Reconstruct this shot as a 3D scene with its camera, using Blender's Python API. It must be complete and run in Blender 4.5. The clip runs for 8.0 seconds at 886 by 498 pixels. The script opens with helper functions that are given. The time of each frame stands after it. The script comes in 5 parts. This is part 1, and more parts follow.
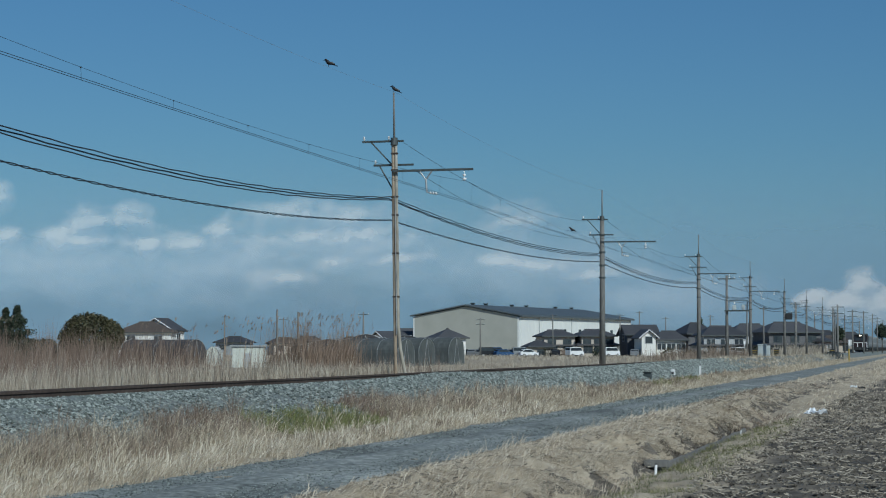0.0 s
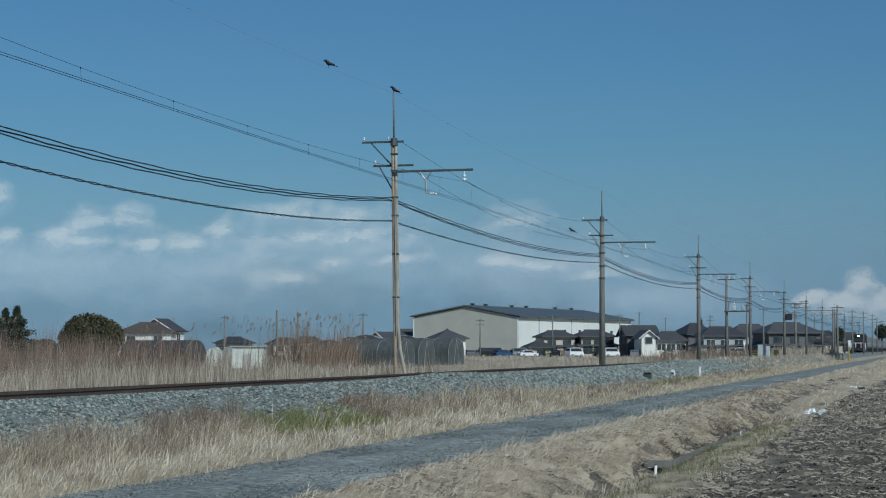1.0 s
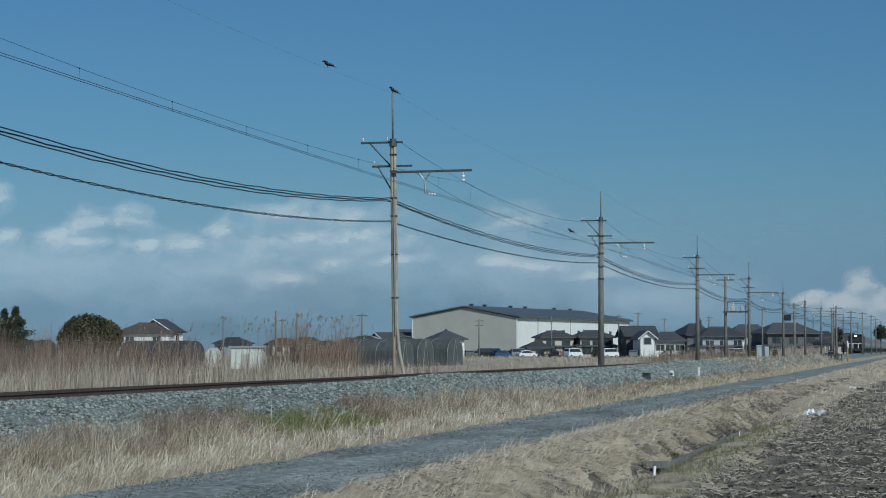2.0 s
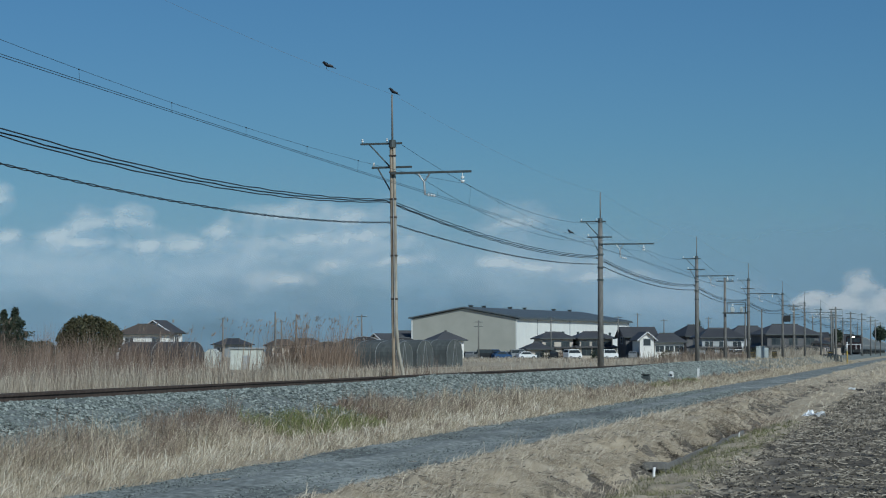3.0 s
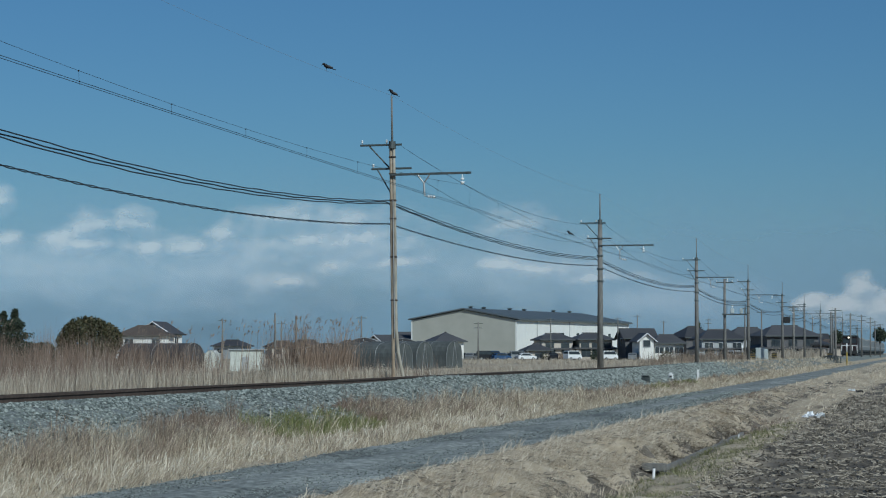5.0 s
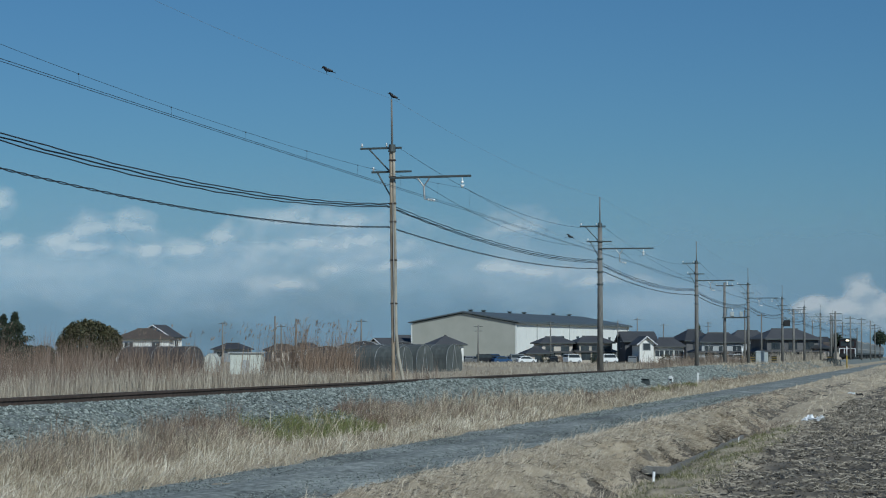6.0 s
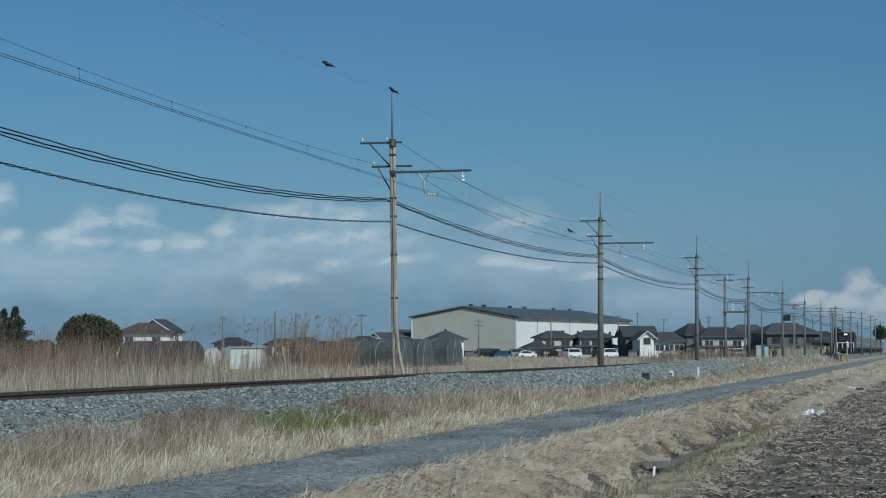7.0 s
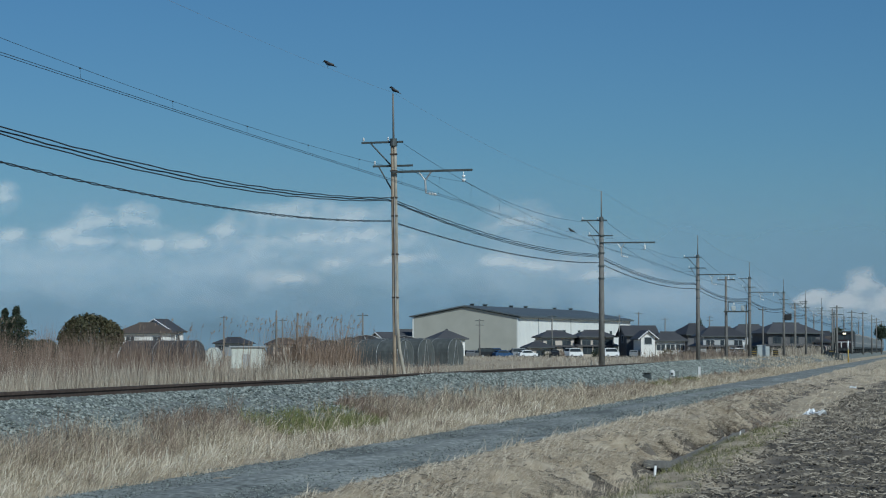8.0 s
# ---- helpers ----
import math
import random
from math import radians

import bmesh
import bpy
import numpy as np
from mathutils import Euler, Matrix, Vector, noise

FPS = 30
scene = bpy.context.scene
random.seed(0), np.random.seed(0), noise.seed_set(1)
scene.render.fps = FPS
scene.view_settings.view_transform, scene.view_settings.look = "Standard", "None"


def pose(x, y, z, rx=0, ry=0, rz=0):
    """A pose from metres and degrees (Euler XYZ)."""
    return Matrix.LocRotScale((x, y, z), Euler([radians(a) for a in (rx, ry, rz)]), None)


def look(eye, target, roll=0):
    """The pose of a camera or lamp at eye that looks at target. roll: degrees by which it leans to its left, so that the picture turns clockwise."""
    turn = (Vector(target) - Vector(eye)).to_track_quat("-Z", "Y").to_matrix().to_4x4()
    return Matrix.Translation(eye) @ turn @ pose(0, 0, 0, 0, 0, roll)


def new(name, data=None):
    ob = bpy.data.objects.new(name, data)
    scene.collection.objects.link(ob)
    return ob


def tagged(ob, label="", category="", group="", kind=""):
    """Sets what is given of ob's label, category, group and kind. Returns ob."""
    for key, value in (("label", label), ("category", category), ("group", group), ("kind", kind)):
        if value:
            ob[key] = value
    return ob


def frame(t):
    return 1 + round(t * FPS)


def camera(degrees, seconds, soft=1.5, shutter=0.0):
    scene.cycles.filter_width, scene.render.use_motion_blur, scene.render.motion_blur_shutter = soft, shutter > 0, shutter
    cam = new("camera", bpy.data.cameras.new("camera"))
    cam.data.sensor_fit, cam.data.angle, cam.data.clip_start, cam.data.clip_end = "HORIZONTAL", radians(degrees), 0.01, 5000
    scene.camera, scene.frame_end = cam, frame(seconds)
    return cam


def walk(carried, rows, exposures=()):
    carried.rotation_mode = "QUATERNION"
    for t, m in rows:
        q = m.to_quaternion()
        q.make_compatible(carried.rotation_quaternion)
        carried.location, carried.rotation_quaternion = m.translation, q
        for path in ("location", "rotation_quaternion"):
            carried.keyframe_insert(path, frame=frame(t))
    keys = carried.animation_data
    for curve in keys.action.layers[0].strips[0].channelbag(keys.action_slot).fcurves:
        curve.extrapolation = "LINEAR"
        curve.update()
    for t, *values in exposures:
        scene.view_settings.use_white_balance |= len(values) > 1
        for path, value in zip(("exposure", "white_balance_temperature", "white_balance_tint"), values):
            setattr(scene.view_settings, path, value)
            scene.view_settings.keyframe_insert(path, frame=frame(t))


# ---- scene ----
# World: +x runs along the railway, +y to its left, z up; the lane's surface is z = 0.
EYE = (0.0, 0.0, 1.5)
TURN, TILT = 11.074, 2.319        # degrees left of the railway, degrees up

cam = camera(20.342, 8.0, soft=1.1)


def aim(dx, dy):
    """A small hand movement: degrees further left and further up."""
    a, b = radians(TURN + dx), radians(TILT + dy)
    return look(EYE, (EYE[0] + 100 * math.cos(a) * math.cos(b), 100 * math.sin(a) * math.cos(b), EYE[2] + 100 * math.sin(b)))


SWAY = [(0.0, 0.0, 0.0), (0.5, -0.003, 0.013), (1.0, -0.004, 0.013), (1.5, -0.015, 0.015), (1.7, -0.024, 0.017), (2.8, -0.039, 0.049),
        (3.0, -0.042, 0.052), (3.5, -0.045, 0.034), (4.0, -0.086, 0.058), (4.5, -0.063, 0.016), (4.7, -0.055, 0.034), (5.8, -0.060, 0.178),
        (6.0, -0.050, 0.157), (6.5, -0.043, 0.096), (7.0, -0.042, 0.030), (7.5, -0.009, -0.026), (8.0, -0.017, 0.020)]
walk(cam, [(t, aim(dx, dy)) for t, dx, dy in SWAY], [(0.0, -0.08, 5500, 0.0), (8.0, -0.08, 5500, 0.0)])

# ---- world, sun ----
SUN_AZ, SUN_EL = radians(-137), radians(36)      # to the right of the camera and a little behind it
to_sun = Vector((math.cos(SUN_AZ) * math.cos(SUN_EL), math.sin(SUN_AZ) * math.cos(SUN_EL), math.sin(SUN_EL)))
world = bpy.data.worlds.new("sky")
scene.world = world
world.use_nodes = True
wn, wl = world.node_tree.nodes, world.node_tree.links
sky = wn.new("ShaderNodeTexSky")
sky.sky_type = "NISHITA"
sky.sun_disc = False
sky.sun_elevation = SUN_EL
sky.sun_rotation = radians(90) - SUN_AZ
sky.air_density, sky.dust_density, sky.ozone_density = 1.0, 0.2, 3.0
sky_tint = wn.new("ShaderNodeMix")
sky_tint.data_type, sky_tint.blend_type = "RGBA", "MULTIPLY"
sky_tint.inputs[0].default_value = 1.0
sky_tint.inputs[7].default_value = (0.62, 0.84, 1.04, 1)
wl.new(sky.outputs[0], sky_tint.inputs[6])
wl.new(sky_tint.outputs[2], wn["Background"].inputs[0])
wn["Background"].inputs[1].default_value = 0.048
sun = new("sun", bpy.data.lights.new("sun", "SUN"))
sun.data.energy, sun.data.angle, sun.data.color = 3.2, radians(0.53), (1.0, 0.93, 0.82)
sun.matrix_world = look((0, 0, 60), tuple(Vector((0, 0, 60)) - to_sun))


# ---- materials ----
def material(name, colors, rough=0.8, metal=0.0, scale=1.0, fine=12.0, bump=0.0, island=0.0, thing=0.0, stretch=(1, 1, 1), depth=0.02, span=None):
    """Colours blended by a coarse and a fine noise in metres; island and thing add random brightness by piece."""
    m = bpy.data.materials.new(name)
    m.use_nodes = True
    n, l = m.node_tree.nodes, m.node_tree.links
    b = n["Principled BSDF"]
    b.inputs["Roughness"].default_value, b.inputs["Metallic"].default_value = rough, metal
    co = n.new("ShaderNodeTexCoord")
    mp = n.new("ShaderNodeMapping")
    mp.inputs["Scale"].default_value = stretch
    l.new(co.outputs["Object"], mp.inputs[0])
    big, small = n.new("ShaderNodeTexNoise"), n.new("ShaderNodeTexNoise")
    big.inputs["Scale"].default_value, small.inputs["Scale"].default_value = scale, fine
    for t in (big, small):
        t.inputs["Detail"].default_value = 4
        l.new(mp.outputs[0], t.inputs["Vector"])
    add = n.new("ShaderNodeMath")
    add.operation = "MULTIPLY_ADD"
    add.inputs[1].default_value = 0.55
    l.new(small.outputs[0], add.inputs[0])
    half = n.new("ShaderNodeMath")
    half.operation = "MULTIPLY"
    half.inputs[1].default_value = 0.45
    l.new(big.outputs[0], half.inputs[0])
    l.new(half.outputs[0], add.inputs[2])
    fac = add.outputs[0]
    for amount, socket in ((island, "island"), (thing, "thing")):
        if amount:
            src = n.new("ShaderNodeNewGeometry").outputs["Random Per Island"] if socket == "island" else n.new("ShaderNodeObjectInfo").outputs["Random"]
            mix = n.new("ShaderNodeMix")
            mix.inputs[0].default_value = amount
            l.new(fac, mix.inputs[2])
            l.new(src, mix.inputs[3])
            fac = mix.outputs[0]
    ramp = n.new("ShaderNodeValToRGB")
    e = ramp.color_ramp.elements
    lo, hi = (0.32, 0.68) if not (island or thing) else (0.2, 0.8)
    lo, hi = span or (lo, hi)
    e[0].position, e[1].position = lo, hi
    e[0].color, e[1].color = (*colors[0], 1), (*colors[-1], 1)
    for i, c in enumerate(colors[1:-1]):
        e.new(lo + (hi - lo) * (i + 1) / (len(colors) - 1)).color = (*c, 1)
    l.new(fac, ramp.inputs[0])
    l.new(ramp.outputs[0], b.inputs["Base Color"])
    if bump:
        bp = n.new("ShaderNodeBump")
        bp.inputs["Strength"].default_value, bp.inputs["Distance"].default_value = bump, depth
        l.new(small.outputs[0], bp.inputs["Height"])
        l.new(bp.outputs[0], b.inputs["Normal"])
    return m


def glowing(name, color, strength):
    m = bpy.data.materials.new(name)
    m.use_nodes = True
    b = m.node_tree.nodes["Principled BSDF"]
    b.inputs["Base Color"].default_value = (*color, 1)
    b.inputs["Emission Color"].default_value, b.inputs["Emission Strength"].default_value = (*color, 1), strength
    return m


M_STRAW = material("dry_straw", [(0.24, 0.195, 0.135), (0.44, 0.375, 0.27), (0.66, 0.58, 0.45)], 0.85, island=0.75, scale=0.5, fine=3)
M_STRAW_BROWN = material("brown_weed", [(0.13, 0.10, 0.075), (0.24, 0.185, 0.14), (0.36, 0.29, 0.22)], 0.9, island=0.6, scale=0.5, fine=3)
M_MAT_GRASS = material("matted_grass", [(0.32, 0.265, 0.195), (0.54, 0.465, 0.355), (0.72, 0.64, 0.51)], 0.9, island=0.6, scale=0.6, fine=3)
M_GREEN = material("green_grass", [(0.085, 0.10, 0.03), (0.17, 0.185, 0.06), (0.29, 0.29, 0.12)], 0.8, island=0.6, scale=0.6, fine=4)
M_REED = material("dry_reed", [(0.22, 0.18, 0.14), (0.37, 0.32, 0.25), (0.52, 0.47, 0.385)], 0.85, island=0.6, scale=0.3, fine=2)
M_REED_BROWN = material("red_brown_reed", [(0.11, 0.075, 0.055), (0.20, 0.14, 0.105), (0.31, 0.235, 0.18)], 0.88, island=0.6, scale=0.3, fine=2)
M_REED_RUST = material("rust_brown_reed", [(0.13, 0.09, 0.062), (0.23, 0.162, 0.115), (0.36, 0.27, 0.20)], 0.88, island=0.6, scale=0.3, fine=2)
M_STRAW_PALE = material("bleached_straw", [(0.46, 0.41, 0.31), (0.62, 0.56, 0.44), (0.78, 0.72, 0.60)], 0.8, island=0.7, scale=0.5, fine=3)
M_MOSS = material("mossy_grass", [(0.085, 0.094, 0.035), (0.17, 0.172, 0.075), (0.31, 0.285, 0.165)], 0.9, island=0.6, scale=0.7, fine=3)
# near-black brown that stands in for shadow between the bank's clumps
M_CLEFT_SHADE = material("cleft_shade", [(0.035, 0.028, 0.02), (0.075, 0.06, 0.044), (0.12, 0.098, 0.075)], 0.95, island=0.6, scale=0.6, fine=4)
M_STUBBLE = material("stubble", [(0.12, 0.104, 0.08), (0.23, 0.20, 0.158), (0.42, 0.375, 0.305)], 0.9, island=0.7)
M_SOIL = material("soil_clod", [(0.055, 0.047, 0.037), (0.10, 0.087, 0.07), (0.18, 0.158, 0.128)], 0.95, island=0.5, fine=30)
M_STONE = material("ballast_stone", [(0.085, 0.098, 0.09), (0.185, 0.21, 0.193), (0.35, 0.378, 0.35)], 0.85, island=0.8, fine=25)
M_BALLAST = material("ballast", [(0.085, 0.097, 0.092), (0.18, 0.198, 0.187), (0.30, 0.322, 0.305)], 0.9, scale=3, fine=16, bump=1.0, depth=0.05)
M_ROAD = material("road", [(0.10, 0.108, 0.10), (0.195, 0.21, 0.196), (0.265, 0.282, 0.265), (0.40, 0.415, 0.39)], 0.9, scale=0.5, fine=11, bump=1.0, stretch=(0.6, 1.0, 1), span=(0.39, 0.63), depth=0.05)
M_RUST = material("rusty_rail", [(0.05, 0.035, 0.028), (0.085, 0.06, 0.046), (0.13, 0.095, 0.075)], 0.75, metal=0.3, scale=0.4, fine=9, bump=0.3)
M_RUST_POLE = material("rusty_pole_paint", [(0.19, 0.135, 0.09), (0.36, 0.29, 0.21), (0.56, 0.51, 0.43)], 0.7, metal=0.1, scale=1.2, fine=8, stretch=(1, 1, 0.3))
M_POLE_PALE = material("pale_pole_paint", [(0.20, 0.17, 0.13), (0.36, 0.33, 0.27), (0.50, 0.47, 0.40)], 0.7, scale=1.2, fine=8, stretch=(1, 1, 0.3))
M_CONCRETE = material("pole_concrete", [(0.11, 0.107, 0.10), (0.185, 0.18, 0.168), (0.27, 0.262, 0.245)], 0.9, scale=0.6, fine=9, stretch=(1, 1, 0.3))
M_STEEL = material("dark_steel", [(0.045, 0.055, 0.055), (0.08, 0.095, 0.095), (0.13, 0.14, 0.14)], 0.6, metal=0.4, fine=10)
M_GALV = material("galvanised", [(0.28, 0.29, 0.29), (0.42, 0.43, 0.43), (0.55, 0.55, 0.55)], 0.5, metal=0.6, fine=10)
M_CABLE = material("cable_black", [(0.012, 0.013, 0.015), (0.022, 0.024, 0.027)], 0.6, fine=6)
M_WIRE = material("wire_copper_dark", [(0.04, 0.045, 0.045), (0.075, 0.08, 0.08)], 0.5, metal=0.6, fine=6)
M_PORCELAIN = material("white_porcelain", [(0.72, 0.73, 0.72), (0.85, 0.85, 0.84)], 0.2, fine=10)
M_CROW = material("crow_feather", [(0.002, 0.003, 0.006), (0.004, 0.0055, 0.010)], 0.5, fine=60)
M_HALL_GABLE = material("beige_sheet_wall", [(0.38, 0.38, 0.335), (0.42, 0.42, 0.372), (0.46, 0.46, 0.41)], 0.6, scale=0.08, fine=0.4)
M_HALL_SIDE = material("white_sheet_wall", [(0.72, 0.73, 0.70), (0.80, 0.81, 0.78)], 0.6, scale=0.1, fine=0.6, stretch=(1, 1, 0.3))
M_HALL_ROOF = material("slate_sheet_roof", [(0.075, 0.09, 0.10), (0.12, 0.14, 0.15)], 0.55, scale=0.1, fine=0.7)
M_ROOF_DARK = material("dark_tile_roof", [(0.035, 0.037, 0.041), (0.065, 0.066, 0.071), (0.11, 0.11, 0.115)], 0.6, scale=0.3, fine=4, thing=0.3)
M_ROOF_BROWN = material("brown_tile_roof", [(0.07, 0.055, 0.045), (0.12, 0.10, 0.085)], 0.7, scale=0.3, fine=4)
M_WALL_WHITE = material("white_render", [(0.70, 0.69, 0.65), (0.82, 0.81, 0.78)], 0.8, scale=0.3, fine=3)
M_WALL_GREY = material("grey_siding", [(0.30, 0.32, 0.33), (0.46, 0.47, 0.48)], 0.8, scale=0.3, fine=3, thing=0.3)
M_WALL_BEIGE = material("beige_siding", [(0.44, 0.39, 0.33), (0.60, 0.54, 0.47)], 0.8, scale=0.3, fine=3, thing=0.3)
M_WALL_DARK = material("dark_siding", [(0.08, 0.08, 0.085), (0.14, 0.14, 0.145)], 0.8, scale=0.3, fine=3)
M_PINK = material("pale_pink_render", [(0.45, 0.36, 0.34), (0.58, 0.48, 0.45)], 0.8, scale=0.3, fine=3)
M_PANE = material("window_pane", [(0.03, 0.04, 0.05), (0.06, 0.07, 0.08)], 0.08, fine=1)
M_FRAME = material("window_frame_white", [(0.6, 0.6, 0.6), (0.75, 0.75, 0.75)], 0.5, fine=5)
M_LEAF_DARK = material("evergreen_leaf", [(0.012, 0.022, 0.014), (0.03, 0.045, 0.025), (0.06, 0.075, 0.04)], 0.7, island=0.6)
M_LEAF_OLIVE = material("olive_leaf", [(0.025, 0.03, 0.012), (0.055, 0.055, 0.022), (0.10, 0.085, 0.04)], 0.7, island=0.6)
M_BARK = material("bark", [(0.05, 0.04, 0.03), (0.12, 0.10, 0.08)], 0.9, fine=10)
M_CAR_WHITE = material("white_car_paint", [(0.72, 0.73, 0.74), (0.80, 0.81, 0.82)], 0.25, fine=3)
M_CAR_BLUE = material("blue_car_paint", [(0.03, 0.07, 0.16), (0.04, 0.09, 0.20)], 0.25, fine=3)
M_CAR_SILVER = material("silver_car_paint", [(0.30, 0.31, 0.32), (0.38, 0.39, 0.40)], 0.3, metal=0.5, fine=3)
M_CAR_BLACK = material("black_car_paint", [(0.015, 0.016, 0.02), (0.025, 0.026, 0.03)], 0.2, fine=3)
M_TYRE = material("tyre", [(0.015, 0.015, 0.015), (0.03, 0.03, 0.03)], 0.9, fine=20)
M_VINYL = material("grey_vinyl_sheet", [(0.055, 0.063, 0.062), (0.085, 0.094, 0.092), (0.13, 0.14, 0.136)], 0.8, scale=0.6, fine=3, stretch=(1, 1, 0.4))
M_NET = material("dark_shade_net", [(0.04, 0.04, 0.045), (0.075, 0.075, 0.08)], 0.9, scale=0.6, fine=5)
M_CREAM = material("cream_sheet", [(0.50, 0.52, 0.47), (0.66, 0.67, 0.61)], 0.6, scale=0.6, fine=4)
M_YELLOW = material("yellow_paint", [(0.34, 0.23, 0.03), (0.48, 0.34, 0.06)], 0.5, fine=6)
M_BLACK = material("black_paint", [(0.02, 0.02, 0.02), (0.035, 0.035, 0.035)], 0.5, fine=6)
M_WHITE = material("white_paint", [(0.70, 0.70, 0.69), (0.82, 0.82, 0.81)], 0.5, fine=6)
M_CABINET = material("pale_grey_paint", [(0.42, 0.46, 0.46), (0.52, 0.56, 0.56)], 0.5, fine=5)
M_TRAIN_FACE = material("train_front_paint", [(0.020, 0.011, 0.012), (0.030, 0.016, 0.017)], 0.4, fine=4)
M_TRAIN_SIDE = material("train_side_steel", [(0.20, 0.21, 0.22), (0.28, 0.29, 0.30)], 0.45, metal=0.3, fine=4, stretch=(0.2, 1, 1))
M_TRAIN_BAND = material("train_band_paint", [(0.40, 0.38, 0.36), (0.50, 0.48, 0.46)], 0.5, fine=4)
M_PLASTIC = material("white_plastic_bag", [(0.70, 0.72, 0.74), (0.85, 0.86, 0.87)], 0.35, fine=15, bump=0.4)
M_LAMP = glowing("lit_headlight", (1.0, 0.80, 0.55), 4.0)


# ---- mesh helpers ----
def mesh_from(name, verts, faces, mat, smooth=False):
    me = bpy.data.meshes.new(name)
    me.from_pydata(verts, [], faces)
    me.materials.append(mat)
    if smooth:
        me.polygons.foreach_set("use_smooth", [True] * len(me.polygons))
    return me


def link(name, me, parent=None, label=""):
    ob = new(name, me)
    if parent:
        ob.parent = parent
    return tagged(ob, label)


def part(name, bm, mat, parent=None, label="", smooth=False):
    """One mesh object out of a bmesh, under a thing or a part."""
    me = bpy.data.meshes.new(name)
    bmesh.ops.recalc_face_normals(bm, faces=bm.faces)
    bm.to_mesh(me)
    bm.free()
    me.materials.append(mat)
    if smooth:
        me.polygons.foreach_set("use_smooth", [True] * len(me.polygons))
    return link(name, me, parent, label)


def thing(name, m, label, category, group="", kind=""):
    ob = new(name)
    ob.empty_display_size = 0.2
    ob.matrix_basis = m
    return tagged(ob, label, category, group, kind)


def box(bm, x0, x1, y0, y1, z0, z1, bevel=0.0):
    r = bmesh.ops.create_cube(bm, size=1.0, matrix=Matrix.LocRotScale(((x0 + x1) / 2, (y0 + y1) / 2, (z0 + z1) / 2), None, (x1 - x0, y1 - y0, z1 - z0)))
    if bevel:
        bmesh.ops.bevel(bm, geom=list({e for v in r["verts"] for e in v.link_edges}), offset=bevel, segments=2, affect="EDGES")
    return bm


def rod(bm, a, b, r0, r1=None, seg=8):
    """A tapered round bar from a to b."""
    a, b = Vector(a), Vector(b)
    d = b - a
    m = Matrix.Translation((a + b) / 2) @ d.to_track_quat("Z", "Y").to_matrix().to_4x4()
    bmesh.ops.create_cone(bm, cap_ends=True, segments=seg, radius1=r0, radius2=r0 if r1 is None else r1, depth=d.length, matrix=m)
    return bm


def prism(bm, outline, y0, y1):
    """An outline in x, z pushed from y0 to y1."""
    lo = [bm.verts.new((x, y0, z)) for x, z in outline]
    hi = [bm.verts.new((x, y1, z)) for x, z in outline]
    n = len(outline)
    bm.faces.new(lo)
    bm.faces.new(hi[::-1])
    for i in range(n):
        bm.faces.new((lo[i], hi[i], hi[(i + 1) % n], lo[(i + 1) % n]))
    return bm


def ball(bm, center, radius, scale=(1, 1, 1), seg=10, turn=None):
    m = Matrix.Translation(center) @ (turn or Matrix()) @ Matrix.Diagonal((*scale, 1))
    bmesh.ops.create_uvsphere(bm, u_segments=seg, v_segments=max(6, seg * 2 // 3), radius=radius, matrix=m)
    return bm


def tube_mesh(name, path, r, mat, seg=5):
    """A thin tube along a list of points."""
    p = np.array(path, float)
    d = np.gradient(p, axis=0)
    d /= np.linalg.norm(d, axis=1)[:, None]
    side = np.cross(d, (0, 0, 1.0))
    ln = np.linalg.norm(side, axis=1)[:, None]
    side = np.where(ln > 1e-4, side / np.maximum(ln, 1e-4), np.array((1.0, 0, 0)))
    up = np.cross(side, d)
    a = np.arange(seg) * 2 * math.pi / seg
    v = (p[:, None] + r * (np.cos(a)[None, :, None] * side[:, None] + np.sin(a)[None, :, None] * up[:, None])).reshape(-1, 3)
    f = [(i * seg + j, i * seg + (j + 1) % seg, (i + 1) * seg + (j + 1) % seg, (i + 1) * seg + j) for i in range(len(p) - 1) for j in range(seg)]
    return mesh_from(name, v.tolist(), f, mat, True)


rng = np.random.default_rng(7)


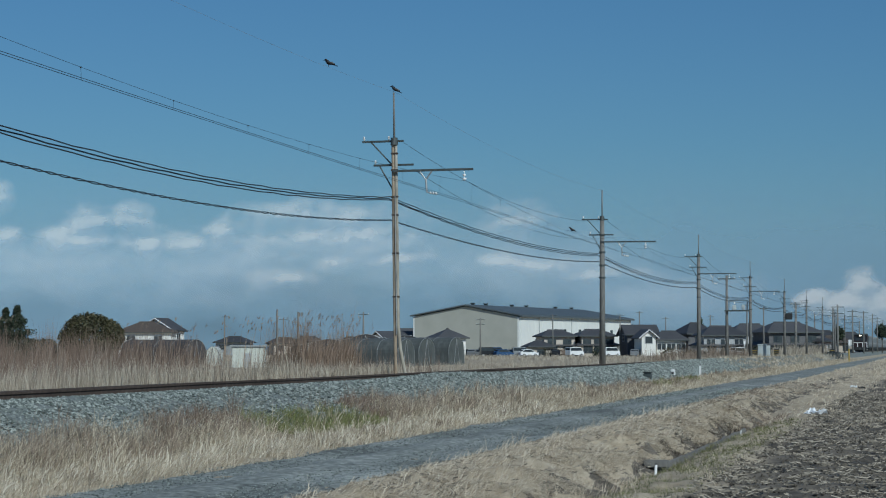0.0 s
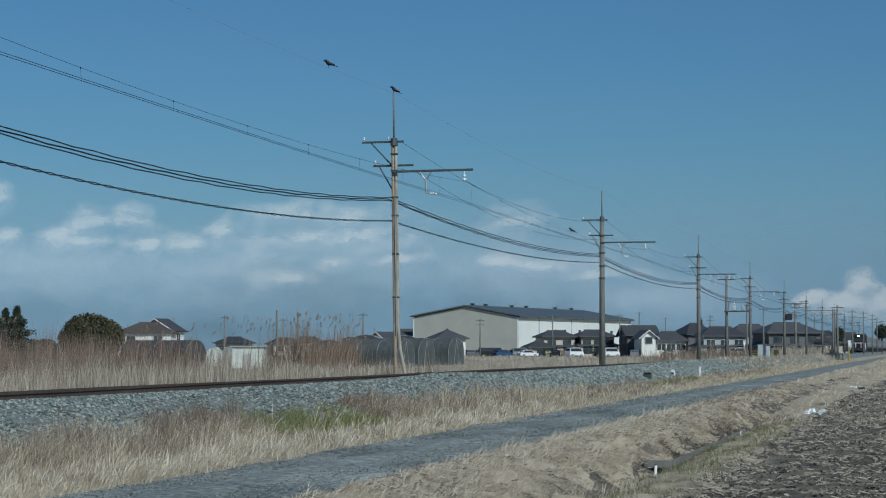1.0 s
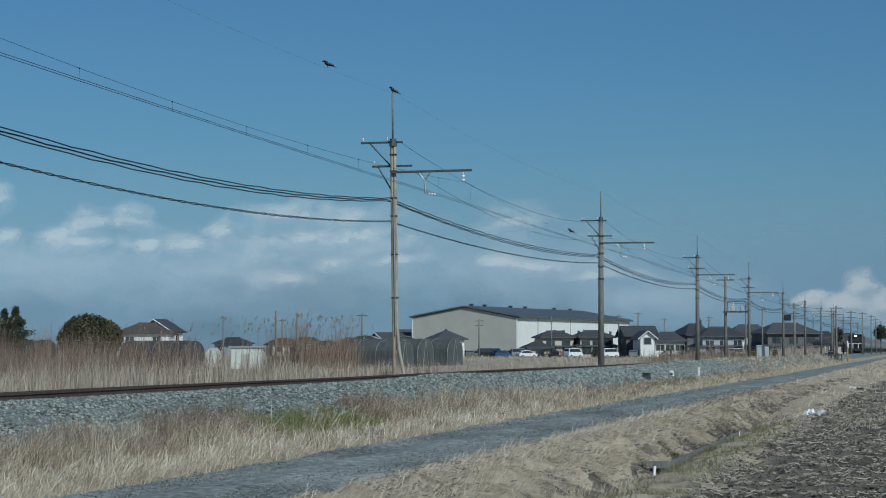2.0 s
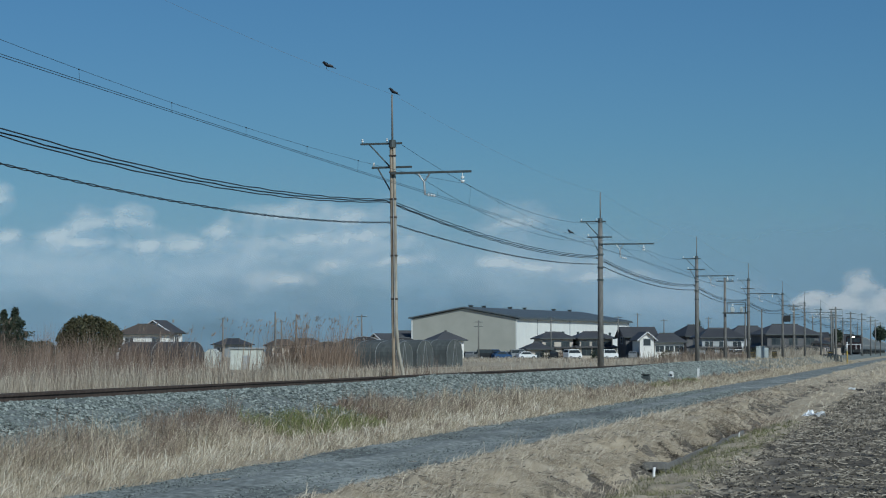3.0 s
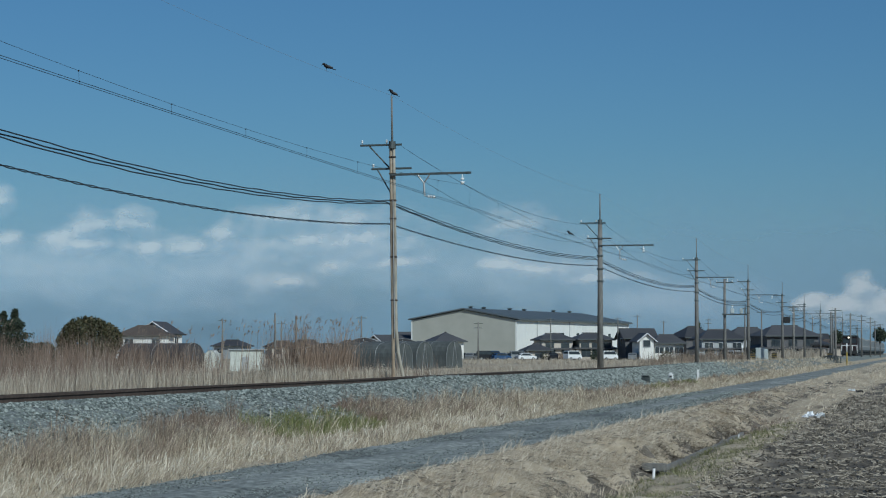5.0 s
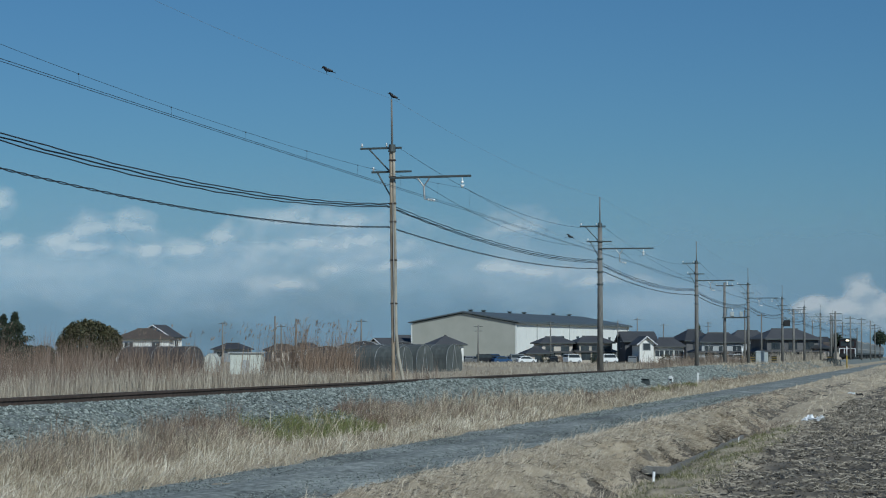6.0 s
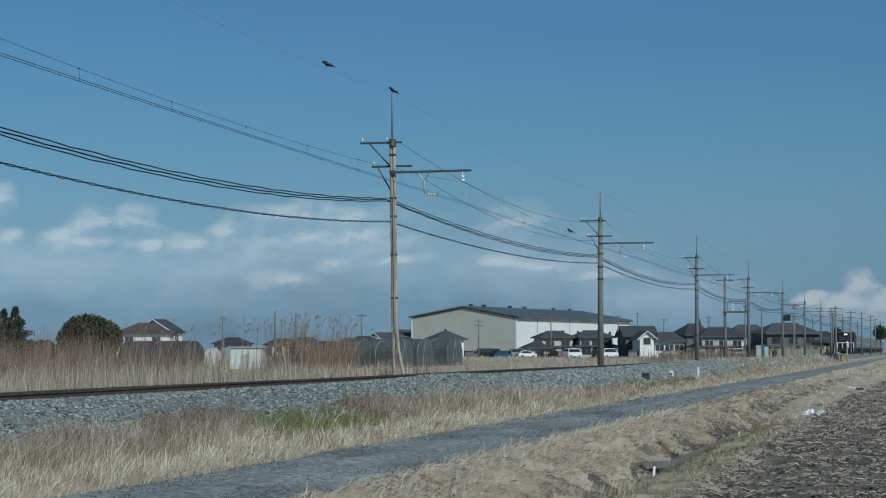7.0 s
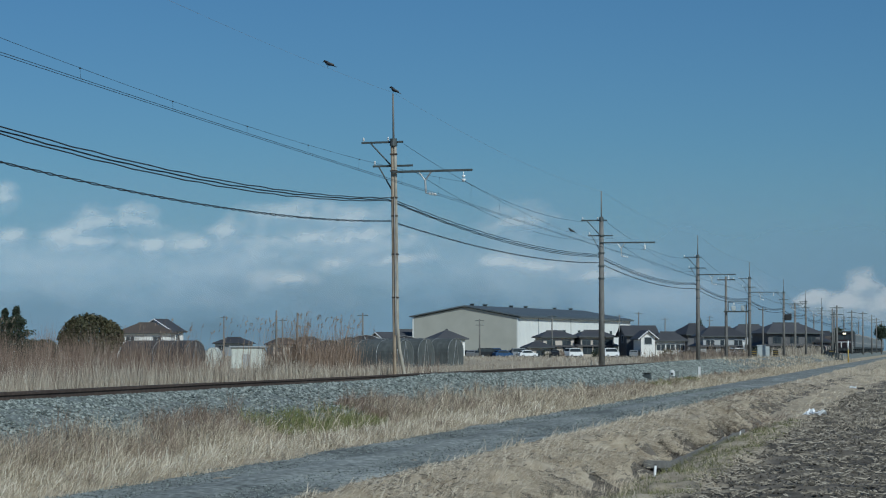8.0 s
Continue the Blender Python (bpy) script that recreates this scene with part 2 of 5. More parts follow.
def blades(name, base, height, width, lean, mat, droop=0.25, plume=0.0):
    """Grass blades: base (n, 3), height and width (n), lean (n, 2): bent strips of three faces each."""
    n = len(base)
    ang = rng.uniform(0, math.pi, n)
    w = np.stack([np.cos(ang), np.sin(ang), np.zeros(n)], 1) * width[:, None] / 2
    out = np.concatenate([lean, np.zeros((n, 1))], 1)
    mid = base + np.stack([np.zeros(n), np.zeros(n), height * 0.6 * np.maximum(0.12, 1 - droop * 0.8 * np.linalg.norm(lean, axis=1))], 1) + out * (height * 0.35)[:, None]
    top = base + np.stack([np.zeros(n), np.zeros(n), height * np.maximum(-0.1, 1 - droop * np.linalg.norm(lean, axis=1))], 1) + out * height[:, None]
    v = np.stack([base - w, base + w, mid + w * 0.8, mid - w * 0.8, top], 1)
    k = np.arange(n)[:, None] * 5
    quads = (k + np.array([0, 1, 2, 3])).tolist()
    tris = (k + np.array([3, 2, 4])).tolist()
    verts = v.reshape(-1, 3).tolist()
    faces = quads + tris
    if plume:
        for strand in range(6):
            s = len(verts)
            pick = rng.random(n) < plume
            hh, oo = height[pick], out[pick]
            q = len(hh)
            tp = top[pick] - (top[pick] - mid[pick]) * rng.uniform(0.0, 0.12, (q, 1))
            pl = hh * rng.uniform(0.025, 0.055, q)
            pw = pl * rng.uniform(0.07, 0.13, q)
            a2 = rng.uniform(0, math.pi, q)
            sw = np.stack([np.cos(a2), np.sin(a2), np.zeros(q)], 1) * pw[:, None]
            d = oo * 2.0 + np.array((0, -0.25, 0.6)) + rng.normal(0, 0.22, (q, 3))
            d /= np.linalg.norm(d, axis=1)[:, None]
            pv = np.stack([tp, tp + d * pl[:, None] * 0.5 + sw, tp + d * pl[:, None], tp + d * pl[:, None] * 0.5 - sw], 1)
            verts += pv.reshape(-1, 3).tolist()
            faces += (s + np.arange(q)[:, None] * 4 + np.array([0, 1, 2, 3])).tolist()
    return mesh_from(name, verts, faces, mat)


# ---- ground ----
PROFILE_Y = [-4000, 2.3, 2.9, 3.5, 3.95, 4.25, 4.45, 4.85, 5.7, 6.25, 8.6, 9.2, 10.0, 10.7, 16.4, 17.6, 19.5, 4000]
PROFILE_Z = [-0.30, -0.30, -0.26, -0.34, -0.43, -0.54, -0.44, -0.17, -0.04, 0.0, 0.0, 0.08, 0.22, 0.42, 0.74, 0.20, 0.0, 0.0]


def ground_z(x, y):
    """Height of the ground; the ditch runs out past 75 m."""
    z = np.interp(y, PROFILE_Y, PROFILE_Z)
    shallow = np.interp(y, [-4000, 2.3, 3.2, 6.25, 6.3], [-0.30, -0.30, -0.24, 0.0, 0.0])
    k = np.clip((x - 62) / 22, 0, 1)
    return np.where(y < 6.25, z * (1 - k) + shallow * k, z)


def bumps(x, y, s, seed):
    return np.array([noise.noise((a * s, b * s, seed)) for a, b in zip(x, y)])


def rough_z(x, y):
    z = ground_z(x, y)
    near = (x > 18) & (x < 140) & (y > -7) & (y < 26)
    amp = np.where(y < 2.6, 0.10, np.where(y < 6.0, 0.12, np.where(y < 8.7, 0.0, 0.05)))
    xn, yn = x[near], y[near]
    z = z.copy()
    z[near] += amp[near] * (bumps(xn, yn, 1.1, 1.0) + 0.8 * bumps(xn, yn, 3.3, 4.0))
    # slumped grass: lobes and clefts that run down the ditch bank
    bank = (x > 20) & (x < 110) & (y > 4.3) & (y < 6.2)
    xb, yb = x[bank], y[bank]
    fade = np.clip((6.15 - yb) / 0.7, 0, 1) * np.clip((yb - 4.3) / 0.3, 0, 1)
    hollow = np.exp(-((yb - 4.64) / 0.17) ** 2) * np.clip((xb - 40) / 3, 0, 1) * np.clip((66 - xb) / 4, 0, 1)
    z[bank] -= hollow * 0.6 * np.clip(bumps(xb + 0.3 * yb, 0 * yb, 0.9, 25.0) + 0.22, 0, 1)
    z[bank] += fade * (0.24 * bumps(xb + 0.5 * yb, 0.45 * yb, 0.85, 21.0) + 0.15 * bumps(xb + 0.7 * yb, 0.4 * yb, 2.1, 22.0) - 0.02)
    return z


xs = np.concatenate([[-400, -100, -30, 0, 12], np.arange(20, 90, 0.2), np.arange(90, 140, 0.6), np.arange(140, 340, 6), [360, 400, 460, 540, 660, 820, 1100, 1600, 2400, 4500]])
ys = np.concatenate([[-3500, -1500, -600, -250, -100, -40, -15], np.arange(-7, 2.4, 0.2), np.arange(2.4, 6.5, 0.14), np.arange(6.6, 8.6, 0.5), np.arange(8.6, 11, 0.2),
                     np.arange(11.5, 16, 0.8), np.arange(16, 20, 0.5), np.arange(20, 40, 3), [45, 60, 80, 110, 160, 250, 400, 700, 1400, 3500]])
GX, GY = np.meshgrid(xs, ys, indexing="ij")
GZ = rough_z(GX.ravel(), GY.ravel())
nx, ny = len(xs), len(ys)
gi = np.arange(nx * ny).reshape(nx, ny)
gf = np.stack([gi[:-1, :-1], gi[1:, :-1], gi[1:, 1:], gi[:-1, 1:]], -1).reshape(-1, 4)

# One sheet: ploughed soil on the field side, straw mat on the banks, dry meadow beyond the railway.
M_GROUND = material("ground_cover", [(0.25, 0.205, 0.145), (0.39, 0.33, 0.24), (0.53, 0.455, 0.345)], 0.95, scale=0.35, fine=5, bump=0.8, depth=0.05)
gn, gl = M_GROUND.node_tree.nodes, M_GROUND.node_tree.links
pos = gn.new("ShaderNodeNewGeometry")
sep = gn.new("ShaderNodeSeparateXYZ")
gl.new(pos.outputs["Position"], sep.inputs[0])
edge = gn.new("ShaderNodeTexNoise")
edge.inputs["Scale"].default_value, edge.inputs["Detail"].default_value = 0.7, 5
gl.new(pos.outputs["Position"], edge.inputs["Vector"])
wob = gn.new("ShaderNodeMath")
wob.operation = "MULTIPLY_ADD"
wob.inputs[1].default_value = 2.6
gl.new(edge.outputs[0], wob.inputs[0])
gl.new(sep.outputs[1], wob.inputs[2])
soil = gn.new("ShaderNodeMapRange")
soil.inputs["From Min"].default_value, soil.inputs["From Max"].default_value = 4.3, 3.7
gl.new(wob.outputs[0], soil.inputs["Value"])
soil_tex = gn.new("ShaderNodeTexNoise")
soil_tex.inputs["Scale"].default_value, soil_tex.inputs["Detail"].default_value = 6, 6
gl.new(pos.outputs["Position"], soil_tex.inputs["Vector"])
soil_mix = gn.new("ShaderNodeMath")
soil_mix.operation = "MULTIPLY_ADD"
soil_mix.inputs[1].default_value = 0.7
gl.new(edge.outputs[0], soil_mix.inputs[0])
soil_ramp = gn.new("ShaderNodeValToRGB")
se = soil_ramp.color_ramp.elements
se[0].position, se[1].position = 0.42, 0.72
se[0].color, se[1].color = (0.05, 0.043, 0.034, 1), (0.22, 0.19, 0.152, 1)
soil_half = gn.new("ShaderNodeMath")
soil_half.operation = "MULTIPLY"
soil_half.inputs[1].default_value = 0.4
gl.new(soil_tex.outputs[0], soil_half.inputs[0])
gl.new(soil_half.outputs[0], soil_mix.inputs[2])
gl.new(soil_mix.outputs[0], soil_ramp.inputs[0])
# bare soil colour along the ditch bank's foot, also painting the undercuts' shade
cleft = gn.new("ShaderNodeMath")
cleft.operation = "COMPARE"
cleft.inputs[1].default_value, cleft.inputs[2].default_value = 5.75, 0.2
gl.new(wob.outputs[0], cleft.inputs[0])
both = gn.new("ShaderNodeMath")
both.operation = "MAXIMUM"
gl.new(soil.outputs[0], both.inputs[0])
gl.new(cleft.outputs[0], both.inputs[1])
gmix = gn.new("ShaderNodeMix")
gmix.data_type = "RGBA"
gb = gn["Principled BSDF"]
old = gb.inputs["Base Color"].links[0].from_socket
gl.new(both.outputs[0], gmix.inputs[0])
gl.new(old, gmix.inputs[6])
gl.new(soil_ramp.outputs[0], gmix.inputs[7])
gl.new(gmix.outputs[2], gb.inputs["Base Color"])
ground = link("ground", mesh_from("ground", np.stack([GX.ravel(), GY.ravel(), GZ], 1).tolist(), gf.tolist(), M_GROUND, True))
tagged(ground, "flat farmland with dry straw banks and dark ploughed soil", "ground", kind="structure")

# The lane: rough grey chippings with two worn wheel tracks and uneven edges.
rx = np.concatenate([np.arange(-30, 20, 5), np.arange(20, 120, 0.35), np.arange(120, 700, 6)])
rv = np.linspace(0, 1, 25)
verts = []
for x in rx:
    lft = 8.62 + 0.22 * noise.noise((x * 0.35, 0, 3)) + 0.08 * noise.noise((x * 1.7, 0, 5))
    rgt = 6.28 + 0.22 * noise.noise((x * 0.3, 9, 3)) + 0.08 * noise.noise((x * 1.9, 9, 5))
    for v in rv:
        y = rgt + (lft - rgt) * v
        z = 0.035 - 0.05 * (2 * v - 1) ** 6 + 0.02 * math.cos(4 * math.pi * v) + 0.02 * noise.noise((x * 0.8, y * 1.5, 2)) + 0.012 * noise.noise((x * 3, y * 4, 2))
        verts.append((x, y, z))
ri = np.arange(len(rx) * 25).reshape(len(rx), 25)
rf = np.stack([ri[:-1, :-1], ri[1:, :-1], ri[1:, 1:], ri[:-1, 1:]], -1).reshape(-1, 4)
road = tagged(link("road", mesh_from("road", verts, rf.tolist(), M_ROAD, True)), "narrow blue-grey chipped gravel lane with worn wheel tracks", "road", kind="structure")

# The ballast bed, a long bank of stone; it swells over the near rail further on.
bx = np.concatenate([[-60, 0], np.arange(20, 130, 0.3), np.arange(130, 900, 10)])
by = np.array([10.05, 10.45, 10.7, 10.95, 11.2, 11.45, 11.7, 11.9, 12.1, 12.3, 12.5, 12.75, 13.0, 13.3, 13.6, 13.9, 14.2, 14.5, 14.9, 15.3])
bz = np.array([0.21, 0.40, 0.50, 0.58, 0.66, 0.73, 0.78, 0.80, 0.80, 0.79, 0.78, 0.76, 0.745, 0.735, 0.735, 0.74, 0.75, 0.74, 0.68, 0.56])
BX, BY = np.meshgrid(bx, by, indexing="ij")


def ballast_z(x, y):
    swell = 0.10 * np.exp(-((x - 61) / 5.5) ** 2) * np.exp(-((y - 11.8) / 0.35) ** 2) + 0.12 * np.clip((x - 95) / 25, 0, 1) * np.exp(-((y - 11.8) / 0.35) ** 2)
    return np.interp(y, by, bz) + swell


BZ = ballast_z(BX.ravel(), BY.ravel()) + 0.035 * bumps(BX.ravel(), BY.ravel(), 1.3, 8.0) + 0.03 * bumps(BX.ravel(), BY.ravel(), 5.0, 9.0)
bi = np.arange(BX.size).reshape(BX.shape)
bf = np.stack([bi[:-1, :-1], bi[1:, :-1], bi[1:, 1:], bi[:-1, 1:]], -1).reshape(-1, 4)
ballast = tagged(link("ballast_bed", mesh_from("ballast_bed", np.stack([BX.ravel(), BY.ravel(), BZ], 1).tolist(), bf.tolist(), M_BALLAST)),
                 "raised grey-green crushed stone railway ballast", "ballast", kind="structure")

# ---- railway ----
track = thing("railway_track", pose(0, 0, 0), "single rusty-sided railway line on stone ballast", "railway track")
RAIL = [(-0.061, 0.0), (0.061, 0.0), (0.061, 0.012), (0.012, 0.03), (0.009, 0.105), (0.032, 0.118), (0.032, 0.15), (-0.032, 0.15), (-0.032, 0.118), (-0.009, 0.105), (-0.012, 0.03), (-0.061, 0.012)]
for yr in (12.40, 13.467):
    rail_x = np.concatenate([[-60.0], np.arange(20, 130, 2.5), np.arange(140, 900, 20)])
    v, f = [], []
    for i, x in enumerate(rail_x):
        dip = 0.012 * noise.noise((x * 0.09, yr, 0))
        v += [(x, yr + a, (0.765 if yr < 13 else 0.72) + b + dip) for a, b in RAIL]
        if i:
            k, n = (i - 1) * 12, 12
            f += [(k + j, k + (j + 1) % n, k + n + (j + 1) % n, k + n + j) for j in range(n)]
    link("rail", mesh_from("rail", v, f, M_RUST), track)

# ---- overhead line poles ----
POLES = [(23.5, 9.2), (72.3, 9.2), (120.4, 9.3), (172.7, 9.5), (224.2, 9.45), (278.9, 9.4), (330.5, 9.4), (382.0, 9.4), (434.0, 9.4), (486.0, 9.4), (538.0, 9.4), (592.0, 9.4)]
PY, PZ = 15.6, 0.74


def insulator(x, y, z, parent, flip=1):
    bm = bmesh.new()
    rod(bm, (x, y, z), (x, y, z + flip * 0.05), 0.016)
    for k in range(2):
        rod(bm, (x, y, z + flip * (0.035 + 0.045 * k)), (x, y, z + flip * (0.075 + 0.045 * k)), 0.042 - 0.008 * k, 0.022, 10)
    return part("insulator", bm, M_PORCELAIN, parent, "white porcelain insulator", True)


def line_pole(x, tip, rusty, rod_length=1.42, arm_drop=1.33):
    """An overhead-line pole: crossarms behind it, a bracket arm over the track, an earth-wire rod on top."""
    top = tip - rod_length
    label = "tall rusty pole of two old rails, splayed at the foot" if rusty else "tall grey concrete overhead-line pole with steel crossarms"
    p = thing("line_pole", pose(x, PY - 0.05, PZ, -0.75) if rusty else pose(x, PY, PZ), label, "railway pole", "overhead line poles")
    h = top - PZ
    if rusty:
        for pts, paint, look_label in (([(0, 0.045, -0.05), (0, 0.045, 2.2), (0, 0.045, h)], M_RUST_POLE, "rust-streaked upright"),
                                       ([(0, -0.26, -0.05), (0, -0.11, 0.75), (0, -0.05, 1.5), (0, -0.045, h)], M_POLE_PALE, "pale upright that splays at the foot")):
            bm = bmesh.new()
            for a, b in zip(pts, pts[1:]):
                rod(bm, a, b, 0.052, 0.046 if b[2] == h else 0.052, 10)
            part("rail_post", bm, paint, p, look_label)
        for z in (2.3, 3.6, 4.75, 5.3, 6.1, 6.6):
            part("clamp", box(bmesh.new(), -0.065, 0.065, -0.105, 0.105, z, z + 0.05, 0.01), M_RUST, p)
        bm = bmesh.new()
        rod(bm, (-0.08, -0.02, 1.2), (-0.08, -0.02, h - 1.7), 0.014)
        part("conduit", bm, M_GALV, p)
    else:
        bm = rod(bmesh.new(), (0, 0, -0.1), (0, 0, h), 0.16, 0.105, 14)
        part("post", bm, M_CONCRETE, p, smooth=True)
        for z in (h - 3.0, h - 2.4, h - 1.75, h - 0.9):
            part("clamp", rod(bmesh.new(), (0, 0, z), (0, 0, z + 0.07), 0.165, 0.165, 12), M_STEEL, p)
    part("earth_rod", rod(bmesh.new(), (0, 0, h - 0.25), (0, 0, tip - PZ), 0.034, 0.026), M_CONCRETE, p, smooth=True)
    part("cap", rod(bmesh.new(), (0, 0, h - 0.16), (0, 0, h + 0.06), 0.12, 0.10, 12), M_STEEL, p)
    for z, y0, y1, pegs in ((h - (0.03 if rusty else 0.1), -0.26, 1.02, (0.96, 0.2)), (h - (0.75 if rusty else 0.86), -0.55, 0.68, (0.62,))):
        arm = part("crossarm", box(bmesh.new(), 0.13, 0.19, y0, y1, z - 0.03, z + 0.03, 0.006), M_STEEL, p)
        for y in pegs:
            insulator(0.16, y, z + 0.035, arm)
        part("brace", rod(bmesh.new(), (0.16, y1 * 0.72, z - 0.03), (0.14, 0.1, z - 0.72), 0.022), M_STEEL, p)
    za = h - (0.955 if rusty else arm_drop)
    reach = -2.42 if rusty else -2.65
    arm = part("bracket_arm", box(bmesh.new(), -0.15, -0.09, reach, 0.05, za - 0.034, za + 0.034, 0.008), M_STEEL, p)
    part("messenger_insulator", rod(rod(rod(bmesh.new(), (-0.12, -2.15, za - 0.04), (-0.12, -2.15, za - 0.16), 0.014), (-0.12, -2.15, za - 0.15), (-0.12, -2.15, za - 0.22), 0.06, 0.03, 10),
                                    (-0.12, -2.15, za - 0.26), (-0.12, -2.15, za - 0.34), 0.075, 0.03, 10), M_PORCELAIN, arm, "white porcelain insulator", True)
    bm = bmesh.new()
    rod(bm, (-0.12, -0.78, za), (-0.12, -0.98, za - 0.28), 0.022)
    rod(bm, (-0.12, -1.18, za), (-0.12, -0.98, za - 0.28), 0.022)
    rod(bm, (-0.12, -0.98, za - 0.26), (-0.12, -1.0, za - 0.66), 0.03)
    rod(bm, (-0.12, -0.99, za - 0.66), (-0.12, -1.34, za - 0.72), 0.014)
    part("pull_off_bracket", bm, M_GALV, arm)
    bm = bmesh.new()
    for k in range(3):
        rod(bm, (-0.12, -1.10 - 0.08 * k, za - 0.675 - 0.012 * k), (-0.12, -1.15 - 0.08 * k, za - 0.68 - 0.012 * k), 0.05, 0.03, 10)
    part("pull_off_insulator", bm, M_PORCELAIN, arm, "white porcelain insulator", True)
    return p


for i, (x, tip) in enumerate(POLES):
    line_pole(x, tip, i == 1, *((1.33, 1.22) if i == 2 else ()))


# ---- wires ----
def span(a, b, sag, n=16):
    a, b = np.array(a), np.array(b)
    t = np.linspace(0, 1, n)[:, None]
    return a + (b - a) * t - np.array((0, 0, 1.0)) * sag * 4 * t * (1 - t)


def run(points, sag, n=16):
    out = [span(a, b, sag, n)[:-1] for a, b in zip(points, points[1:])]
    return np.concatenate(out + [np.array([points[-1]])])


earth = tagged(link("earth_wire", tube_mesh("earth_wire", run([(x, PY, t) for x, t in POLES], 0.34), 0.0028, M_GALV)), "thin dark earth wire strung over the pole tips", "wire")
feeder = tagged(link("feeder_wire", tube_mesh("feeder_wire", run([(x + 0.1, PY - 0.22, t - 1.5) for x, t in POLES[1:]], 0.72), 0.006, M_WIRE)), "thin dark feeder wire under the crossarms", "wire")
feeder2 = tagged(link("feeder_wire", tube_mesh("feeder_wire", run([(x + 0.1, PY - 0.5, t - 2.3) for x, t in POLES[1:]], 0.80), 0.006, M_WIRE)), "dark feeder wire at the lower crossarm", "wire")
line = thing("contact_line", pose(0, 0, 0), "overhead contact line of thin wires with droppers", "wire")
msg = run([(x - 0.12, 13.4, t - 2.71 - (0.09, 0.0)[i] if i < 2 else t - 2.91) for i, (x, t) in enumerate(POLES)], 0.44, 21)
link("messenger_wire", tube_mesh("messenger_wire", msg, 0.0038, M_WIRE), line)
for off in (0.0, 0.055):
    con = run([(x - 0.12, 13.44 if i % 2 else 13.36, 5.85 + off + (0.03 if i == 0 else 0.0)) for i, (x, t) in enumerate(POLES)], 0.03 + off * 0.4, 11)
    link("contact_wire", tube_mesh("contact_wire", con, 0.0055, M_WIRE), line)
for x in np.arange(27.9, 330, 5.02):
    zt = np.interp(x, msg[:, 0], msg[:, 2])
    yb = np.interp(x, con[:, 0], con[:, 1])
    zb = np.interp(x, con[:, 0], con[:, 2])
    if zt - zb > 0.03:
        part("dropper", rod(bmesh.new(), (x, 13.4, zt), (x, yb, zb - 0.05), 0.0025, 0.0025, 5), M_WIRE, line)
        part("clip", box(bmesh.new(), x - 0.010, x + 0.010, 13.390, 13.410, zt - 0.014, zt + 0.010), M_WIRE, line)


def cable_run(points, sags, n):
    out = [span(a, b, s, n)[:-1] for a, b, s in zip(points, points[1:], sags)]
    return np.concatenate(out + [np.array([points[-1]])])


SLACK = [1.0, 0.5, 0.56] + [0.6] * 9
for k, (dy, z, sag, r) in enumerate(((0.18, 6.06, 0.74, 0.014), (0.24, 6.02, 0.76, 0.016), (0.20, 5.98, 0.80, 0.014))):
    pts = [(x, PY + dy, z + (0.0 if i < 2 else 0.13 - 0.02 * k)) for i, (x, t) in enumerate(POLES)]
    path = cable_run(pts, [sag * q for q in SLACK], 41)
    path[:, 2] += 0.012 * np.sin(path[:, 0] * 2.1 + k * 2)
    tagged(link("power_cable", tube_mesh("power_cable", path, r, M_CABLE)), "thick black power cable slung along the poles", "cable", "slung cables")
for k in range(2):
    pts = [(x, PY + 0.16, 5.36 if i < 2 else 5.78) for i, (x, t) in enumerate(POLES)]
    path = cable_run(pts, [0.66 * q for q in SLACK], 161)
    ph = path[:, 0] * 2 * math.pi / 1.5 + 0.8 * np.sin(path[:, 0] * 0.9) + k * math.pi
    path[:, 2] += 0.019 * np.sin(ph)
    path[:, 1] += 0.019 * np.cos(ph)
    tagged(link("telephone_cable", tube_mesh("telephone_cable", path, 0.011, M_CABLE)), "black telephone cable twisted round its carrier", "cable", "slung cables")


# ---- buildings ----
def wall_window(parent, x0, x1, z0, z1, y, mat=None):
    """A window on the wall that faces -y in the building's own space."""
    w = part("window", box(bmesh.new(), x0, x1, y - 0.05, y + 0.05, z0, z1), M_PANE, parent, "dark glass")
    bm = bmesh.new()
    for a in ((x0 - 0.04, x1 + 0.04, z0 - 0.05, z0), (x0 - 0.04, x1 + 0.04, z1, z1 + 0.05), (x0 - 0.04, x0, z0, z1), (x1, x1 + 0.04, z0, z1), ((x0 + x1) / 2 - 0.03, (x0 + x1) / 2 + 0.03, z0, z1)):
        box(bm, a[0], a[1], y - 0.08, y + 0.02, a[2], a[3])
    part("frame", bm, mat or M_FRAME, w)


def hip_roof(bm, w, d, z0, z1, ridge, over=0.6, thick=0.22):
    """Hipped roof, ridge along x; ridge = w gives gables, ridge = 0 a pyramid."""
    a, b, r = w / 2 + over, d / 2 + over, ridge / 2
    v = [bm.verts.new(p) for p in ((-a, -b, z0), (a, -b, z0), (a, b, z0), (-a, b, z0), (-r, 0, z1), (r, 0, z1), (-a, -b, z0 - thick), (a, -b, z0 - thick), (a, b, z0 - thick), (-a, b, z0 - thick))]
    for f in ((0, 1, 5, 4), (2, 3, 4, 5), (1, 2, 5), (3, 0, 4), (6, 7, 1, 0), (7, 8, 2, 1), (8, 9, 3, 2), (9, 6, 0, 3), (9, 8, 7, 6)):
        bm.faces.new([v[i] for i in f])
    return bm


